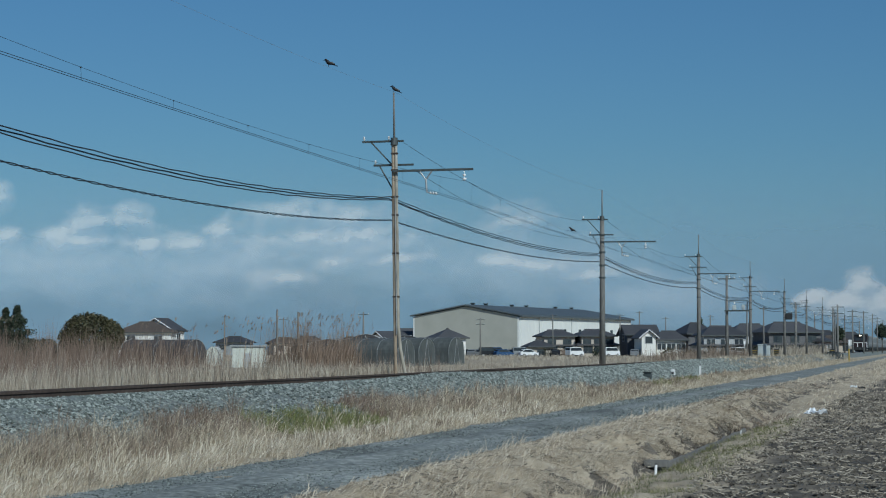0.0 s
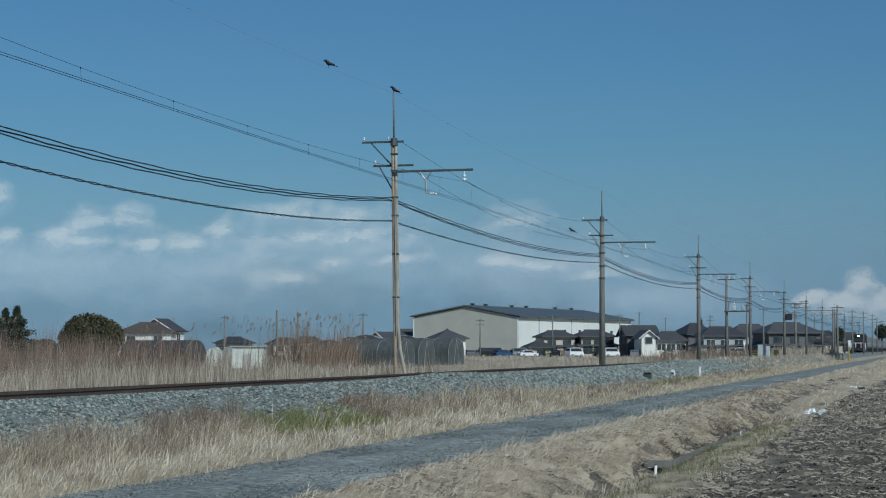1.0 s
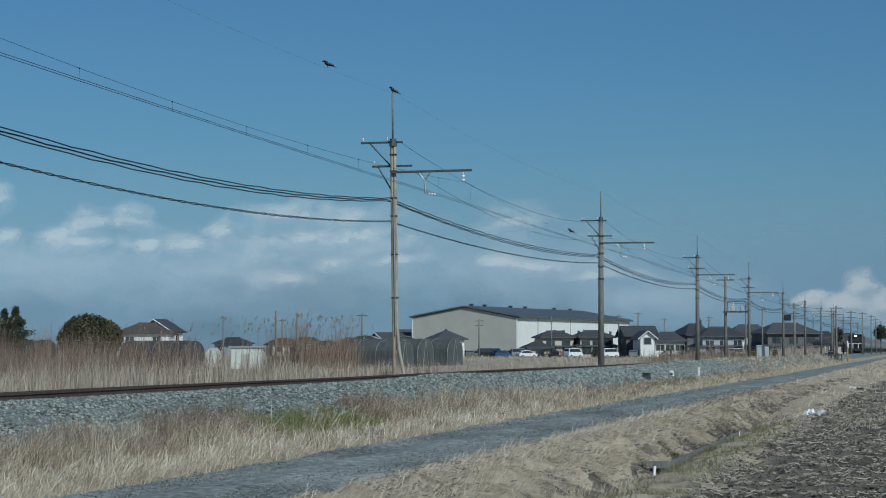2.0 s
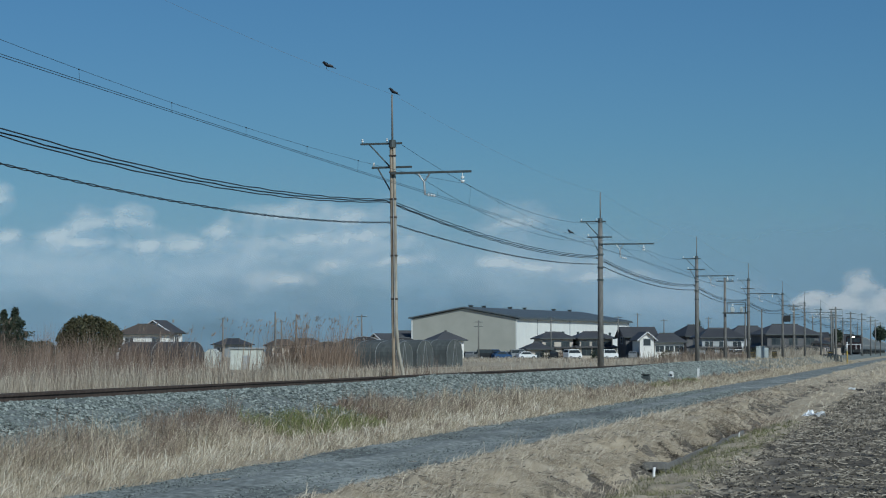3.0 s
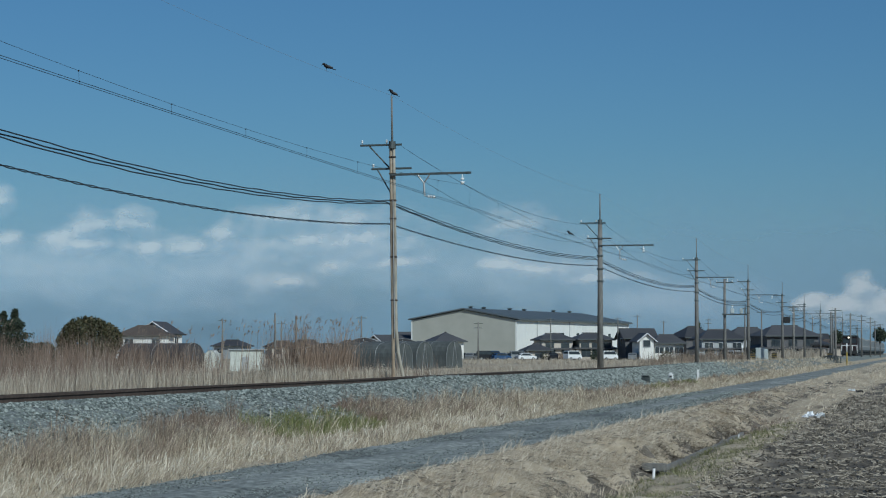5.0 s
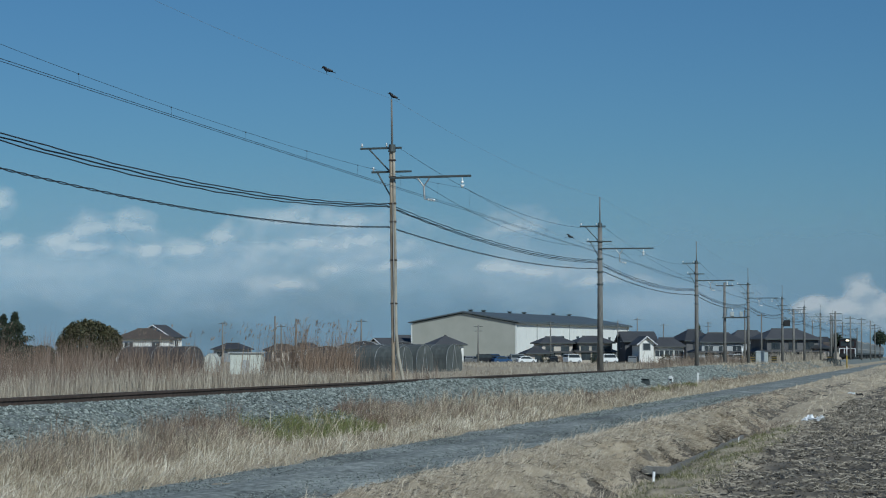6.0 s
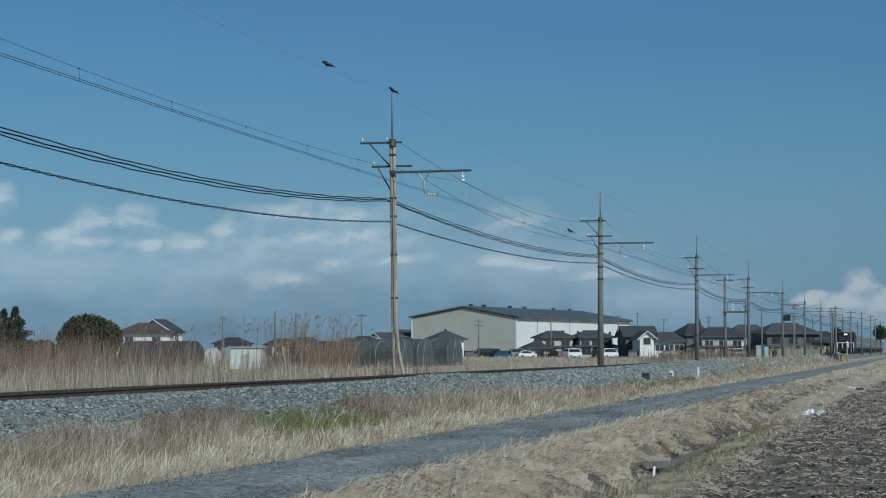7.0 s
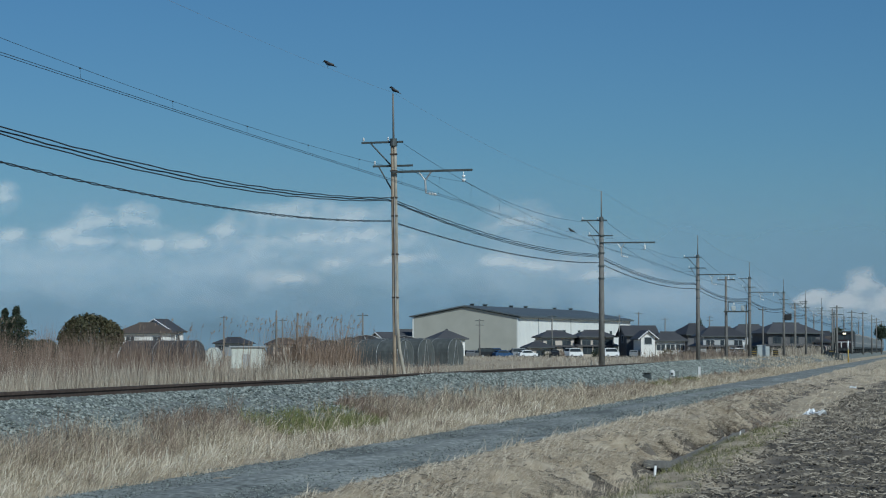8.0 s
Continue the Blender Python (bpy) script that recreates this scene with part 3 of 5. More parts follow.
def house(x, y, yaw, w, d, eave, top, wall, roof, label, ridge=None, lower=None, windows=2, z=0.0):
    """A house: front towards its own -y; lower gives a skirt roof over the ground floor."""
    h = thing("house", pose(x, y, z, 0, 0, yaw), label, "house", "village houses")
    if ridge and ridge >= w:
        # gabled: the end walls run up to the ridge, under two thick roof slopes
        bm = bmesh.new()
        ends = [(-d / 2, -0.3), (d / 2, -0.3), (d / 2, eave), (0, top - 0.15), (-d / 2, eave)]
        a, b = [bm.verts.new((-w / 2, q, z2)) for q, z2 in ends], [bm.verts.new((w / 2, q, z2)) for q, z2 in ends]
        bm.faces.new(a)
        bm.faces.new(b[::-1])
        for i in range(5):
            bm.faces.new((a[i], b[i], b[(i + 1) % 5], a[(i + 1) % 5]))
        part("wall", bm, wall, h)
        slope = (top - eave) / (d / 2)
        for s in (-1, 1):
            bm = bmesh.new()
            o = [(0, top), (s * (d / 2 + 0.6), eave - 0.6 * slope), (s * (d / 2 + 0.6), eave - 0.6 * slope + 0.2), (0, top + 0.22)]
            a, b = [bm.verts.new((-w / 2 - 0.5, q, z2)) for q, z2 in o], [bm.verts.new((w / 2 + 0.5, q, z2)) for q, z2 in o]
            bm.faces.new(a)
            bm.faces.new(b[::-1])
            for i in range(4):
                bm.faces.new((a[i], b[i], b[(i + 1) % 4], a[(i + 1) % 4]))
            part("roof", bm, roof, h)
            rake = rod(bmesh.new(), (-w / 2 - 0.53, 0, top + 0.08), (-w / 2 - 0.53, s * (d / 2 + 0.6), eave - 0.6 * slope + 0.08), 0.13, 0.13, 4)
            part("barge_board", rake, M_FRAME if wall in (M_WALL_WHITE, M_WALL_BEIGE) else roof, h, "white barge board" if wall in (M_WALL_WHITE, M_WALL_BEIGE) else "")
        pane = part("window", box(bmesh.new(), -w / 2 - 0.05, -w / 2 + 0.05, -0.65, 0.65, eave - 1.3, eave - 0.1), M_PANE, h, "dark glass")
        part("frame", box(box(box(box(bmesh.new(), -w / 2 - 0.08, -w / 2, -0.78, 0.78, eave - 1.42, eave - 1.3), -w / 2 - 0.08, -w / 2, -0.78, 0.78, eave - 0.1, eave + 0.02),
                              -w / 2 - 0.08, -w / 2, -0.78, -0.65, eave - 1.3, eave - 0.1), -w / 2 - 0.08, -w / 2, 0.65, 0.78, eave - 1.3, eave - 0.1), M_WALL_GREY, pane)
    else:
        part("wall", box(bmesh.new(), -w / 2, w / 2, -d / 2, d / 2, -0.3, eave), wall, h)
        part("roof", hip_roof(bmesh.new(), w, d, eave, top, w * 0.5 if ridge is None else ridge), roof, h)
    part("ridge_cap", box(bmesh.new(), -(w * 0.5 if ridge is None else ridge) / 2 - 0.1, (w * 0.5 if ridge is None else ridge) / 2 + 0.1, -0.14, 0.14, top - 0.08, top + 0.14, 0.03), roof, h)
    if lower:
        bm = hip_roof(bmesh.new(), w + 1.6, d + 1.6, lower, lower + 0.75, w, 0.4, 0.15)
        part("lower_roof", bm, roof, h)
        part("lower_wall", box(bmesh.new(), -w / 2 - 0.7, w / 2 + 0.7, -d / 2 - 0.7, d / 2 + 0.7, -0.3, lower - 0.15), wall, h)
    for k in range(windows):
        xc = -w / 2 + w * (k + 0.5) / windows
        trim = M_FRAME if wall in (M_WALL_WHITE, M_PINK, M_WALL_GREY) else M_STEEL
        wall_window(h, xc - 0.8, xc + 0.8, eave - 1.9, eave - 0.75, -d / 2, trim)
        if eave > 4:
            wall_window(h, xc - 0.9, xc + 0.9, 0.7, 2.2, -d / 2 - (0.7 if lower else 0), trim)
    part("gutter", box(bmesh.new(), -w / 2 - 0.6, w / 2 + 0.6, -d / 2 - 0.72, -d / 2 - 0.6, eave - 0.2, eave - 0.06), M_STEEL, h)
    return h


# The big sheet-metal hall: gable towards the camera, long white side to the right.
hall = thing("warehouse", pose(0, 0, 0), "large warehouse, grey-beige gable, white sunlit side, slate-grey roof", "warehouse")
c = Vector((493.8, 81.0))
ax = Vector((566.9 - 493.8, 66.8 - 81.0)).normalized()
side = Vector((-ax.y, ax.x))
L, Wd, EV, RG = 74.5, 23.2, 8.15, 10.2


def hall_part(name, u0, u1, v0, v1, z0, z1, mat, label="", parent=None):
    bm = box(bmesh.new(), u0, u1, v0, v1, z0, z1)
    for q in bm.verts:
        p = c + ax * q.co.x + side * q.co.y
        q.co = (p.x, p.y, q.co.z)
    return part(name, bm, mat, parent or hall, label)


def hall_point(u, v, z):
    p = c + ax * u + side * v
    return (p.x, p.y, z)


def hall_prism(name, outline, u0, u1, mat, label=""):
    bm = bmesh.new()
    lo = [bm.verts.new(hall_point(u0, v, z)) for v, z in outline]
    hi = [bm.verts.new(hall_point(u1, v, z)) for v, z in outline]
    bm.faces.new(lo)
    bm.faces.new(hi[::-1])
    for i in range(len(outline)):
        j = (i + 1) % len(outline)
        bm.faces.new((lo[i], hi[i], hi[j], lo[j]))
    return part(name, bm, mat, hall, label)


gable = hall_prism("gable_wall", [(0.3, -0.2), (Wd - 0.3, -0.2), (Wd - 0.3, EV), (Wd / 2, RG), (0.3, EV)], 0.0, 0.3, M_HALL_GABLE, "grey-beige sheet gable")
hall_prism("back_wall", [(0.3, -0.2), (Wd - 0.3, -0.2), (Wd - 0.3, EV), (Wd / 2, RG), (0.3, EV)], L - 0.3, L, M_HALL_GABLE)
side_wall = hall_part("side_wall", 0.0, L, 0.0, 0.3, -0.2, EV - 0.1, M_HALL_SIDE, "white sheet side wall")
hall_part("side_wall", 0.0, L, Wd - 0.3, Wd, -0.2, EV - 0.1, M_HALL_SIDE)
hall_prism("roof", [(-0.5, EV + 0.05), (Wd / 2, RG + 0.15), (Wd + 0.5, EV + 0.05), (Wd + 0.5, EV + 0.3), (Wd / 2, RG + 0.42), (-0.5, EV + 0.3)], -0.5, L + 0.5, M_HALL_ROOF)
hall_part("gutter", -0.4, L + 0.4, -0.75, -0.5, EV - 0.12, EV + 0.16, M_HALL_ROOF)
for u in (4, 11.5, 27, 36, 55, 66):
    vent = hall_part("roof_vent", u - 0.3, u + 0.3, Wd / 2 - 0.3, Wd / 2 + 0.3, RG + 0.3, RG + 0.65, M_STEEL)
    hall_part("vent_hood", u - 0.42, u + 0.42, Wd / 2 - 0.42, Wd / 2 + 0.42, RG + 0.65, RG + 0.8, M_STEEL, "", vent)
for u in np.arange(12, L, 20.5):
    hall_part("downpipe", u - 0.1, u + 0.1, -0.14, -0.02, -0.1, EV - 0.1, M_WALL_GREY, "", side_wall)
for u in (22.5, 28.2, 38.0, 47.0, 60.0):
    win = hall_part("window", u - 0.8, u + 0.8, -0.06, 0.02, 4.2, 5.7, M_PANE, "dark glass", side_wall)
for u in (15.0, 52.0):
    hall_part("shutter_door", u - 2.0, u + 2.0, -0.05, 0.02, -0.1, 3.6, M_WALL_GREY, "grey roller shutter", side_wall)
for u in np.arange(1.5, L, 2.1):
    hall_part("sheet_rib", u, u + 0.06, -0.025, 0.0, 0.2, EV - 0.3, M_HALL_SIDE, "", side_wall)

V = -78.9       # yaw at which a front faces back along the view
house(465.8, 150.5, V, 10.5, 8, 4.85, 6.8, M_WALL_WHITE, M_ROOF_BROWN, "white-walled house with a brown hipped tile roof", ridge=3.0, windows=2)
house(474.2, 150.2, V + 71, 5.5, 7.4, 5.3, 7.5, M_WALL_WHITE, M_ROOF_DARK, "white house wing with a dark gabled roof", ridge=5.5, windows=1)
house(445.7, 86.4, V + 20, 5.2, 5.2, 3.6, 5.2, M_WALL_WHITE, M_ROOF_DARK, "small house with a dark pyramid roof", ridge=0.2)
house(500.0, 108.0, V + 30, 8, 6.5, 3.6, 5.0, M_WALL_BEIGE, M_ROOF_DARK, "beige house with a dark gabled roof", ridge=8)
house(505.0, 103.0, V + 65, 6, 6.5, 3.4, 4.8, M_WALL_WHITE, M_ROOF_BROWN, "white-gabled house with a brown roof", ridge=6)
house(478.7, 71.3, V + 12, 6.2, 6.5, 4.05, 5.2, M_WALL_BEIGE, M_ROOF_DARK, "beige two-storey house with grey tile roofs", lower=2.2)
house(470.3, 73.4, V + 12, 4.3, 5, 2.0, 3.2, M_WALL_BEIGE, M_ROOF_DARK, "low beige outbuilding with a gabled tile roof", ridge=1, windows=1)
house(480.7, 64.1, V + 12, 6.6, 7, 4.1, 5.3, M_WALL_BEIGE, M_ROOF_DARK, "beige house with dark tile roofs and a porch", lower=2.3, windows=3)
house(476.0, 54.6, V + 8, 6.0, 7, 4.3, 6.0, M_WALL_DARK, M_ROOF_DARK, "black house with a dark gabled roof", ridge=6, windows=1)
house(467.1, 52.4, V + 98, 6.5, 2.7, 3.9, 5.0, M_WALL_WHITE, M_ROOF_DARK, "white gabled house wing with one square window", ridge=6.5, windows=1)
house(471.5, 48.4, V + 5, 5.6, 6, 3.3, 4.9, M_WALL_WHITE, M_ROOF_DARK, "long low white house with a dark roof", windows=3)
house(483.0, 44.5, V + 20, 6, 7, 4.5, 6.6, M_WALL_DARK, M_ROOF_DARK, "dark green-grey house with a steep dark roof", ridge=2, windows=1)
house(465.0, 38.0, V + 8, 8.0, 7, 4.1, 5.8, M_WALL_GREY, M_ROOF_DARK, "grey-sided two-storey house with a dark roof", windows=3, lower=2.2)
house(486.0, 34.0, V + 8, 8.0, 7, 4.6, 6.4, M_WALL_GREY, M_ROOF_DARK, "grey house with a broad dark hipped roof", windows=3)
house(457.0, 25.2, V + 14, 10.0, 8, 4.6, 6.4, M_WALL_DARK, M_ROOF_DARK, "large dark house with a wide hipped tile roof", windows=3, lower=2.3)
house(458.0, 20.4, V + 60, 5, 5, 3.0, 4.2, M_PINK, M_ROOF_DARK, "pale pink house extension with a dark roof", windows=2)
for k, (x, y, w, e, t) in enumerate(((590, 168, 7, 3.2, 4.6), (600, 158, 7, 3.0, 4.4), (640, 162, 8, 3.4, 4.9), (620, 145, 7, 3.2, 4.6), (610, 132, 7, 3.4, 5.0), (560, 118, 9, 4.2, 6.2), (650, 130, 12, 3.8, 5.6), (540, 106, 7, 4.2, 6.0),
                                  (560, 216, 12, 3.5, 4.6), (640, 40, 9, 4.5, 6.5), (650, 33, 9, 4.2, 6.2), (660, 27, 8, 4.4, 6.4), (600, 26, 8, 4, 5.8), (560, 20.5, 7, 3.0, 4.4), (620, 20, 8, 3.4, 5.0), (700, 22, 10, 4.4, 6.2), (700, 60, 10, 4.4, 6.0), (720, 52, 10, 4.2, 6.2))):
    house(x, y, V + (k * 37) % 50 - 20, w, 7, e, t, (M_WALL_GREY, M_WALL_BEIGE, M_WALL_WHITE, M_WALL_DARK)[k % 4], (M_ROOF_DARK, M_ROOF_BROWN)[k % 3 == 1],
          ("grey", "beige", "white", "dark")[k % 4] + " far-off house with a tiled roof", windows=2)


# ---- clouds and haze, far off ----
def sky_sheet(name, radius, blobs, cover, label, haze=None, soft=1.0, heave=2.6, lit=(0.90, 0.86, 0.83), grey=(0.40, 0.50, 0.60)):
    """A curved veil far behind everything; its shapes are blobs (degrees right, degrees up, half-width, half-height) billowed by noise."""
    cols, rows_ = 60, 24
    v, uvs = [], []
    for i in range(cols + 1):
        for j in range(rows_ + 1):
            u, e = -15 + 30 * i / cols, -0.6 + 11 * j / rows_
            a = radians(TURN - u)
            v.append((radius * math.cos(a), radius * math.sin(a), radius * math.tan(radians(e))))
            uvs.append((u, e))
    idx = np.arange((cols + 1) * (rows_ + 1)).reshape(cols + 1, rows_ + 1)
    f = np.stack([idx[:-1, :-1], idx[:-1, 1:], idx[1:, 1:], idx[1:, :-1]], -1).reshape(-1, 4).tolist()
    m = bpy.data.materials.new(name)
    m.use_nodes = True
    n, l = m.node_tree.nodes, m.node_tree.links
    n.remove(n["Principled BSDF"])
    me = mesh_from(name, v, f, m, True)
    uv = me.uv_layers.new(name="angle")
    for loop in me.loops:
        uv.data[loop.index].uv = uvs[loop.vertex_index]
    src = n.new("ShaderNodeUVMap")
    src.uv_map = "angle"

    def math_node(op, a, b, c=None):
        k = n.new("ShaderNodeMath")
        k.operation = op
        for s, val in zip(k.inputs, (a, b, c)):
            if val is not None:
                if isinstance(val, (int, float)):
                    s.default_value = val
                else:
                    l.new(val, s)
        return k.outputs[0]

    def step(value, lo, hi):
        k = n.new("ShaderNodeMapRange")
        k.interpolation_type = "SMOOTHSTEP"
        k.inputs["From Min"].default_value, k.inputs["From Max"].default_value = lo, hi
        l.new(value, k.inputs["Value"])
        return k.outputs[0]

    def billow(shift):
        """Thickness of the cloud at a point shifted by some degrees."""
        at = n.new("ShaderNodeMapping")
        at.inputs["Location"].default_value = (*shift, 0)
        l.new(src.outputs[0], at.inputs[0])
        heap = n.new("ShaderNodeTexNoise")
        heap.inputs["Scale"].default_value, heap.inputs["Detail"].default_value, heap.inputs["Roughness"].default_value = 1.15, 7, 0.58
        flat = n.new("ShaderNodeMapping")
        flat.inputs["Scale"].default_value = (0.85, 1.35, 1)
        l.new(at.outputs[0], flat.inputs[0])
        l.new(flat.outputs[0], heap.inputs["Vector"])
        total = None
        for cu, cv, ru, rv in blobs:
            mp = n.new("ShaderNodeMapping")
            mp.inputs["Location"].default_value = (-cu / ru, -cv / rv, 0)
            mp.inputs["Scale"].default_value = (1 / ru, 1 / rv, 0)
            l.new(at.outputs[0], mp.inputs[0])
            ln = n.new("ShaderNodeVectorMath")
            ln.operation = "LENGTH"
            l.new(mp.outputs[0], ln.inputs[0])
            d = math_node("MAXIMUM", math_node("SUBTRACT", 1.25, ln.outputs["Value"]), -1.6)
            total = d if total is None else math_node("SMOOTH_MAX", total, d, 0.5)
        return math_node("ADD", total, math_node("MULTIPLY_ADD", heap.outputs[0], heave, -0.5 * heave))

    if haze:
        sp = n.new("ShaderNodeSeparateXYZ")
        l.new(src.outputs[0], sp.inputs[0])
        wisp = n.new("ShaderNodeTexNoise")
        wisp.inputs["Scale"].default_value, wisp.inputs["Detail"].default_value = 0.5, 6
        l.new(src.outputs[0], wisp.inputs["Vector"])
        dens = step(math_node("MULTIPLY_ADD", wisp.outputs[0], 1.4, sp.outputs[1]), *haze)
        light = None
    else:
        # sunlit and shaded flanks of the heaps are painted into the diffuse colour
        here, sunward = billow((0, 0)), billow((-0.10, 0.16))
        dens = step(here, -0.15, -0.15 + 0.85 * soft)
        light = step(math_node("SUBTRACT", here, sunward), -0.35, 0.6)
    dif = n.new("ShaderNodeBsdfDiffuse")
    dif.inputs["Color"].default_value = (*lit, 1)
    if light:
        tone = n.new("ShaderNodeMix")
        tone.data_type = "RGBA"
        tone.inputs[6].default_value, tone.inputs[7].default_value = (*grey, 1), (*lit, 1)
        l.new(light, tone.inputs[0])
        l.new(tone.outputs[2], dif.inputs["Color"])
    clear = n.new("ShaderNodeBsdfTransparent")
    mix = n.new("ShaderNodeMixShader")
    l.new(math_node("MULTIPLY", dens, cover), mix.inputs[0])
    l.new(clear.outputs[0], mix.inputs[1])
    l.new(dif.outputs[0], mix.inputs[2])
    l.new(mix.outputs[0], n["Material Output"].inputs[0])
    return tagged(link(name, me), label, "clouds", kind="structure")


cloud_west = sky_sheet("backdrop_clouds_west", 4300, [(-10.2, 3.5, 0.35, 0.35), (-10.0, 2.66, 0.5, 0.25), (-8.0, 2.95, 0.5, 0.4), (-7.3, 3.0, 0.6, 0.4), (-8.3, 2.5, 1.3, 0.28), (-6.8, 2.37, 0.5, 0.25),
                                                      (-5.95, 2.42, 0.7, 0.25), (-5.16, 2.7, 0.4, 0.35)], 0.36, "small white cumulus clouds in a row", soft=1.3)
cloud_mid = sky_sheet("backdrop_clouds_mid", 4400, [(-3.6, 3.1, 1.2, 0.4), (-2.2, 3.05, 1.2, 0.4), (-3.2, 2.6, 1.8, 0.5), (-1.9, 2.65, 1.2, 0.5), (-1.0, 2.1, 0.85, 0.22), (-2.5, 2.0, 0.45, 0.25), (-3.7, 1.65, 0.9, 0.25),
                                                    (1.65, 3.0, 0.85, 0.42), (1.26, 2.05, 0.6, 0.18), (2.3, 1.95, 1.0, 0.22), (3.6, 1.75, 1.0, 0.2)], 0.33, "broad soft grey-white clouds", soft=1.5, heave=2.4)
cloud_veil = sky_sheet("backdrop_clouds_veil", 4550, [(-9.0, 1.9, 3.4, 0.8), (-5.0, 1.8, 3.0, 0.9), (-2.0, 2.3, 2.6, 1.1), (1.9, 1.9, 3.0, 0.9), (5.0, 1.2, 2.4, 0.6)], 0.29, "thin pale veil of cloud", soft=1.6, heave=1.5,
                       lit=(0.75, 0.78, 0.82), grey=(0.58, 0.65, 0.72))
cloud_east = sky_sheet("backdrop_clouds_east", 4500, [(9.65, 1.5, 0.4, 0.42), (9.2, 1.05, 0.75, 0.3), (10.2, 1.0, 0.8, 0.45), (8.55, 1.15, 0.4, 0.2), (11.6, 1.1, 1.2, 0.5)], 0.50, "white heaped cloud low over the horizon",
                       soft=0.9, heave=2.0, lit=(0.90, 0.84, 0.81), grey=(0.52, 0.57, 0.62))
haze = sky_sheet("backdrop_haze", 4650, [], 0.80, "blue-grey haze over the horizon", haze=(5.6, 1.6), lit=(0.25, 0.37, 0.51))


# ---- vegetation ----
def tufts(n, x0, x1, y0, y1, per, spread, bias=1.0):
    """Points in clumps; bias above 1 packs them towards x0."""
    c = max(1, n // per)
    cx, cy = x0 + (x1 - x0) * rng.random(c) ** bias, rng.uniform(y0, y1, c)
    k = rng.integers(0, c, n)
    x, y = cx[k] + rng.normal(0, spread, n), np.clip(cy[k] + rng.normal(0, spread, n), y0, y1)
    return x, y


def sow(name, n, area, height, width, lean, bend, mat, label, per=14, spread=0.07, bias=1.5, plume=0.0, sink=0.02, droop=0.25, bare=None):
    x, y = tufts(n, *area, per, spread, bias)
    if bare:
        keep = ~((((x - bare[0]) / bare[1]) ** 2 + ((y - bare[2]) / bare[3]) ** 2 < 1) & (rng.random(n) < 0.93))
        x, y = x[keep], y[keep]
        n = len(x)
    z = rough_z(x, y)
    bal = (y > 10.45) & (y < 15.3)
    z = np.where(bal, np.maximum(z, ballast_z(x, y)), z)
    far = np.clip(x / 45, 0.7, 2.6)
    h = rng.uniform(*height, n) * (0.95 + 0.75 * bumps(x, y, 0.9, 6.0) + 0.35 * bumps(x, y, 2.6, 2.0))
    ln = rng.normal(0, bend, (n, 2)) + np.array(lean)
    ob = link(name, blades(name, np.stack([x, y, z - sink], 1), h, rng.uniform(*width, n) * far, ln, mat, droop, plume))
    return tagged(ob, label, "grass", kind="stuff")


# the strip between lane and ballast; a patch of it is green
PATCH = (40.6, 4.8, 10.05, 0.62)
sow("verge_grass", 34000, (20, 75, 8.75, 10.45), (0.10, 0.36), (0.005, 0.011), (0.45, -0.35), 0.7, M_STRAW, "dry straw-coloured grass on the verge", droop=0.5, bare=PATCH)
sow("bleached_straw", 4200, (20, 60, 8.8, 9.5), (0.18, 0.42), (0.008, 0.016), (0.75, -0.3), 0.5, M_STRAW_PALE, "broad bleached straw blades bent over the verge", per=7, spread=0.1, bias=1.3, droop=0.6)
sow("verge_grass", 15000, (60, 170, 8.75, 10.0), (0.10, 0.30), (0.005, 0.012), (0.35, -0.15), 0.75, M_STRAW, "dry straw-coloured grass on the verge", bias=1.3)
sow("verge_weed", 4500, (20, 62, 9.5, 10.6), (0.14, 0.42), (0.004, 0.010), (0.1, 0), 0.35, M_STRAW_BROWN, "brown withered weeds at the ballast's foot", per=60, spread=0.2, bare=PATCH)
sow("verge_weed", 6500, (48, 160, 9.2, 10.1), (0.10, 0.28), (0.005, 0.010), (0.1, 0), 0.35, M_STRAW_BROWN, "brown withered weeds at the ballast's foot", per=60, spread=0.25)
sow("far_verge", 11000, (140, 340, 8.6, 12.2), (0.08, 0.30), (0.010, 0.016), (0.2, 0), 0.6, M_STRAW, "low tawny grass along the far verge", per=30, spread=0.5, bias=1.2)
sow("edge_straw", 8000, (20, 150, 8.5, 8.95), (0.07, 0.22), (0.006, 0.013), (0.5, -0.4), 0.5, M_STRAW, "pale flattened straw along the lane's edge")
sow("tall_verge", 9000, (20, 64, 9.5, 10.5), (0.22, 0.48), (0.005, 0.011), (0.4, -0.2), 0.6, M_STRAW, "taller straw grass under the ballast bank", per=20, spread=0.12, bare=PATCH)
sow("tall_verge", 5000, (20, 64, 9.6, 10.55), (0.28, 0.55), (0.004, 0.010), (0.2, -0.1), 0.4, M_STRAW_BROWN, "brown stalks under the ballast bank", per=70, spread=0.2, bare=PATCH)
sow("verge_weed", 5500, (20, 90, 8.9, 10.3), (0.10, 0.34), (0.005, 0.011), (0.3, -0.1), 0.6, M_STRAW_BROWN, "brown withered weeds among the straw", per=80, spread=0.22, bare=PATCH)
sow("verge_weed", 1600, (22, 31, 9.5, 10.4), (0.15, 0.45), (0.004, 0.009), (0.2, -0.1), 0.45, M_STRAW_BROWN, "dark brown withered weeds on the verge", per=90, spread=0.2, bias=1.0)
sow("stalks", 700, (21, 80, 8.8, 10.2), (0.3, 0.6), (0.008, 0.014), (0.5, -0.2), 0.5, M_STRAW, "long pale leaning grass stalks", per=4, spread=0.08)
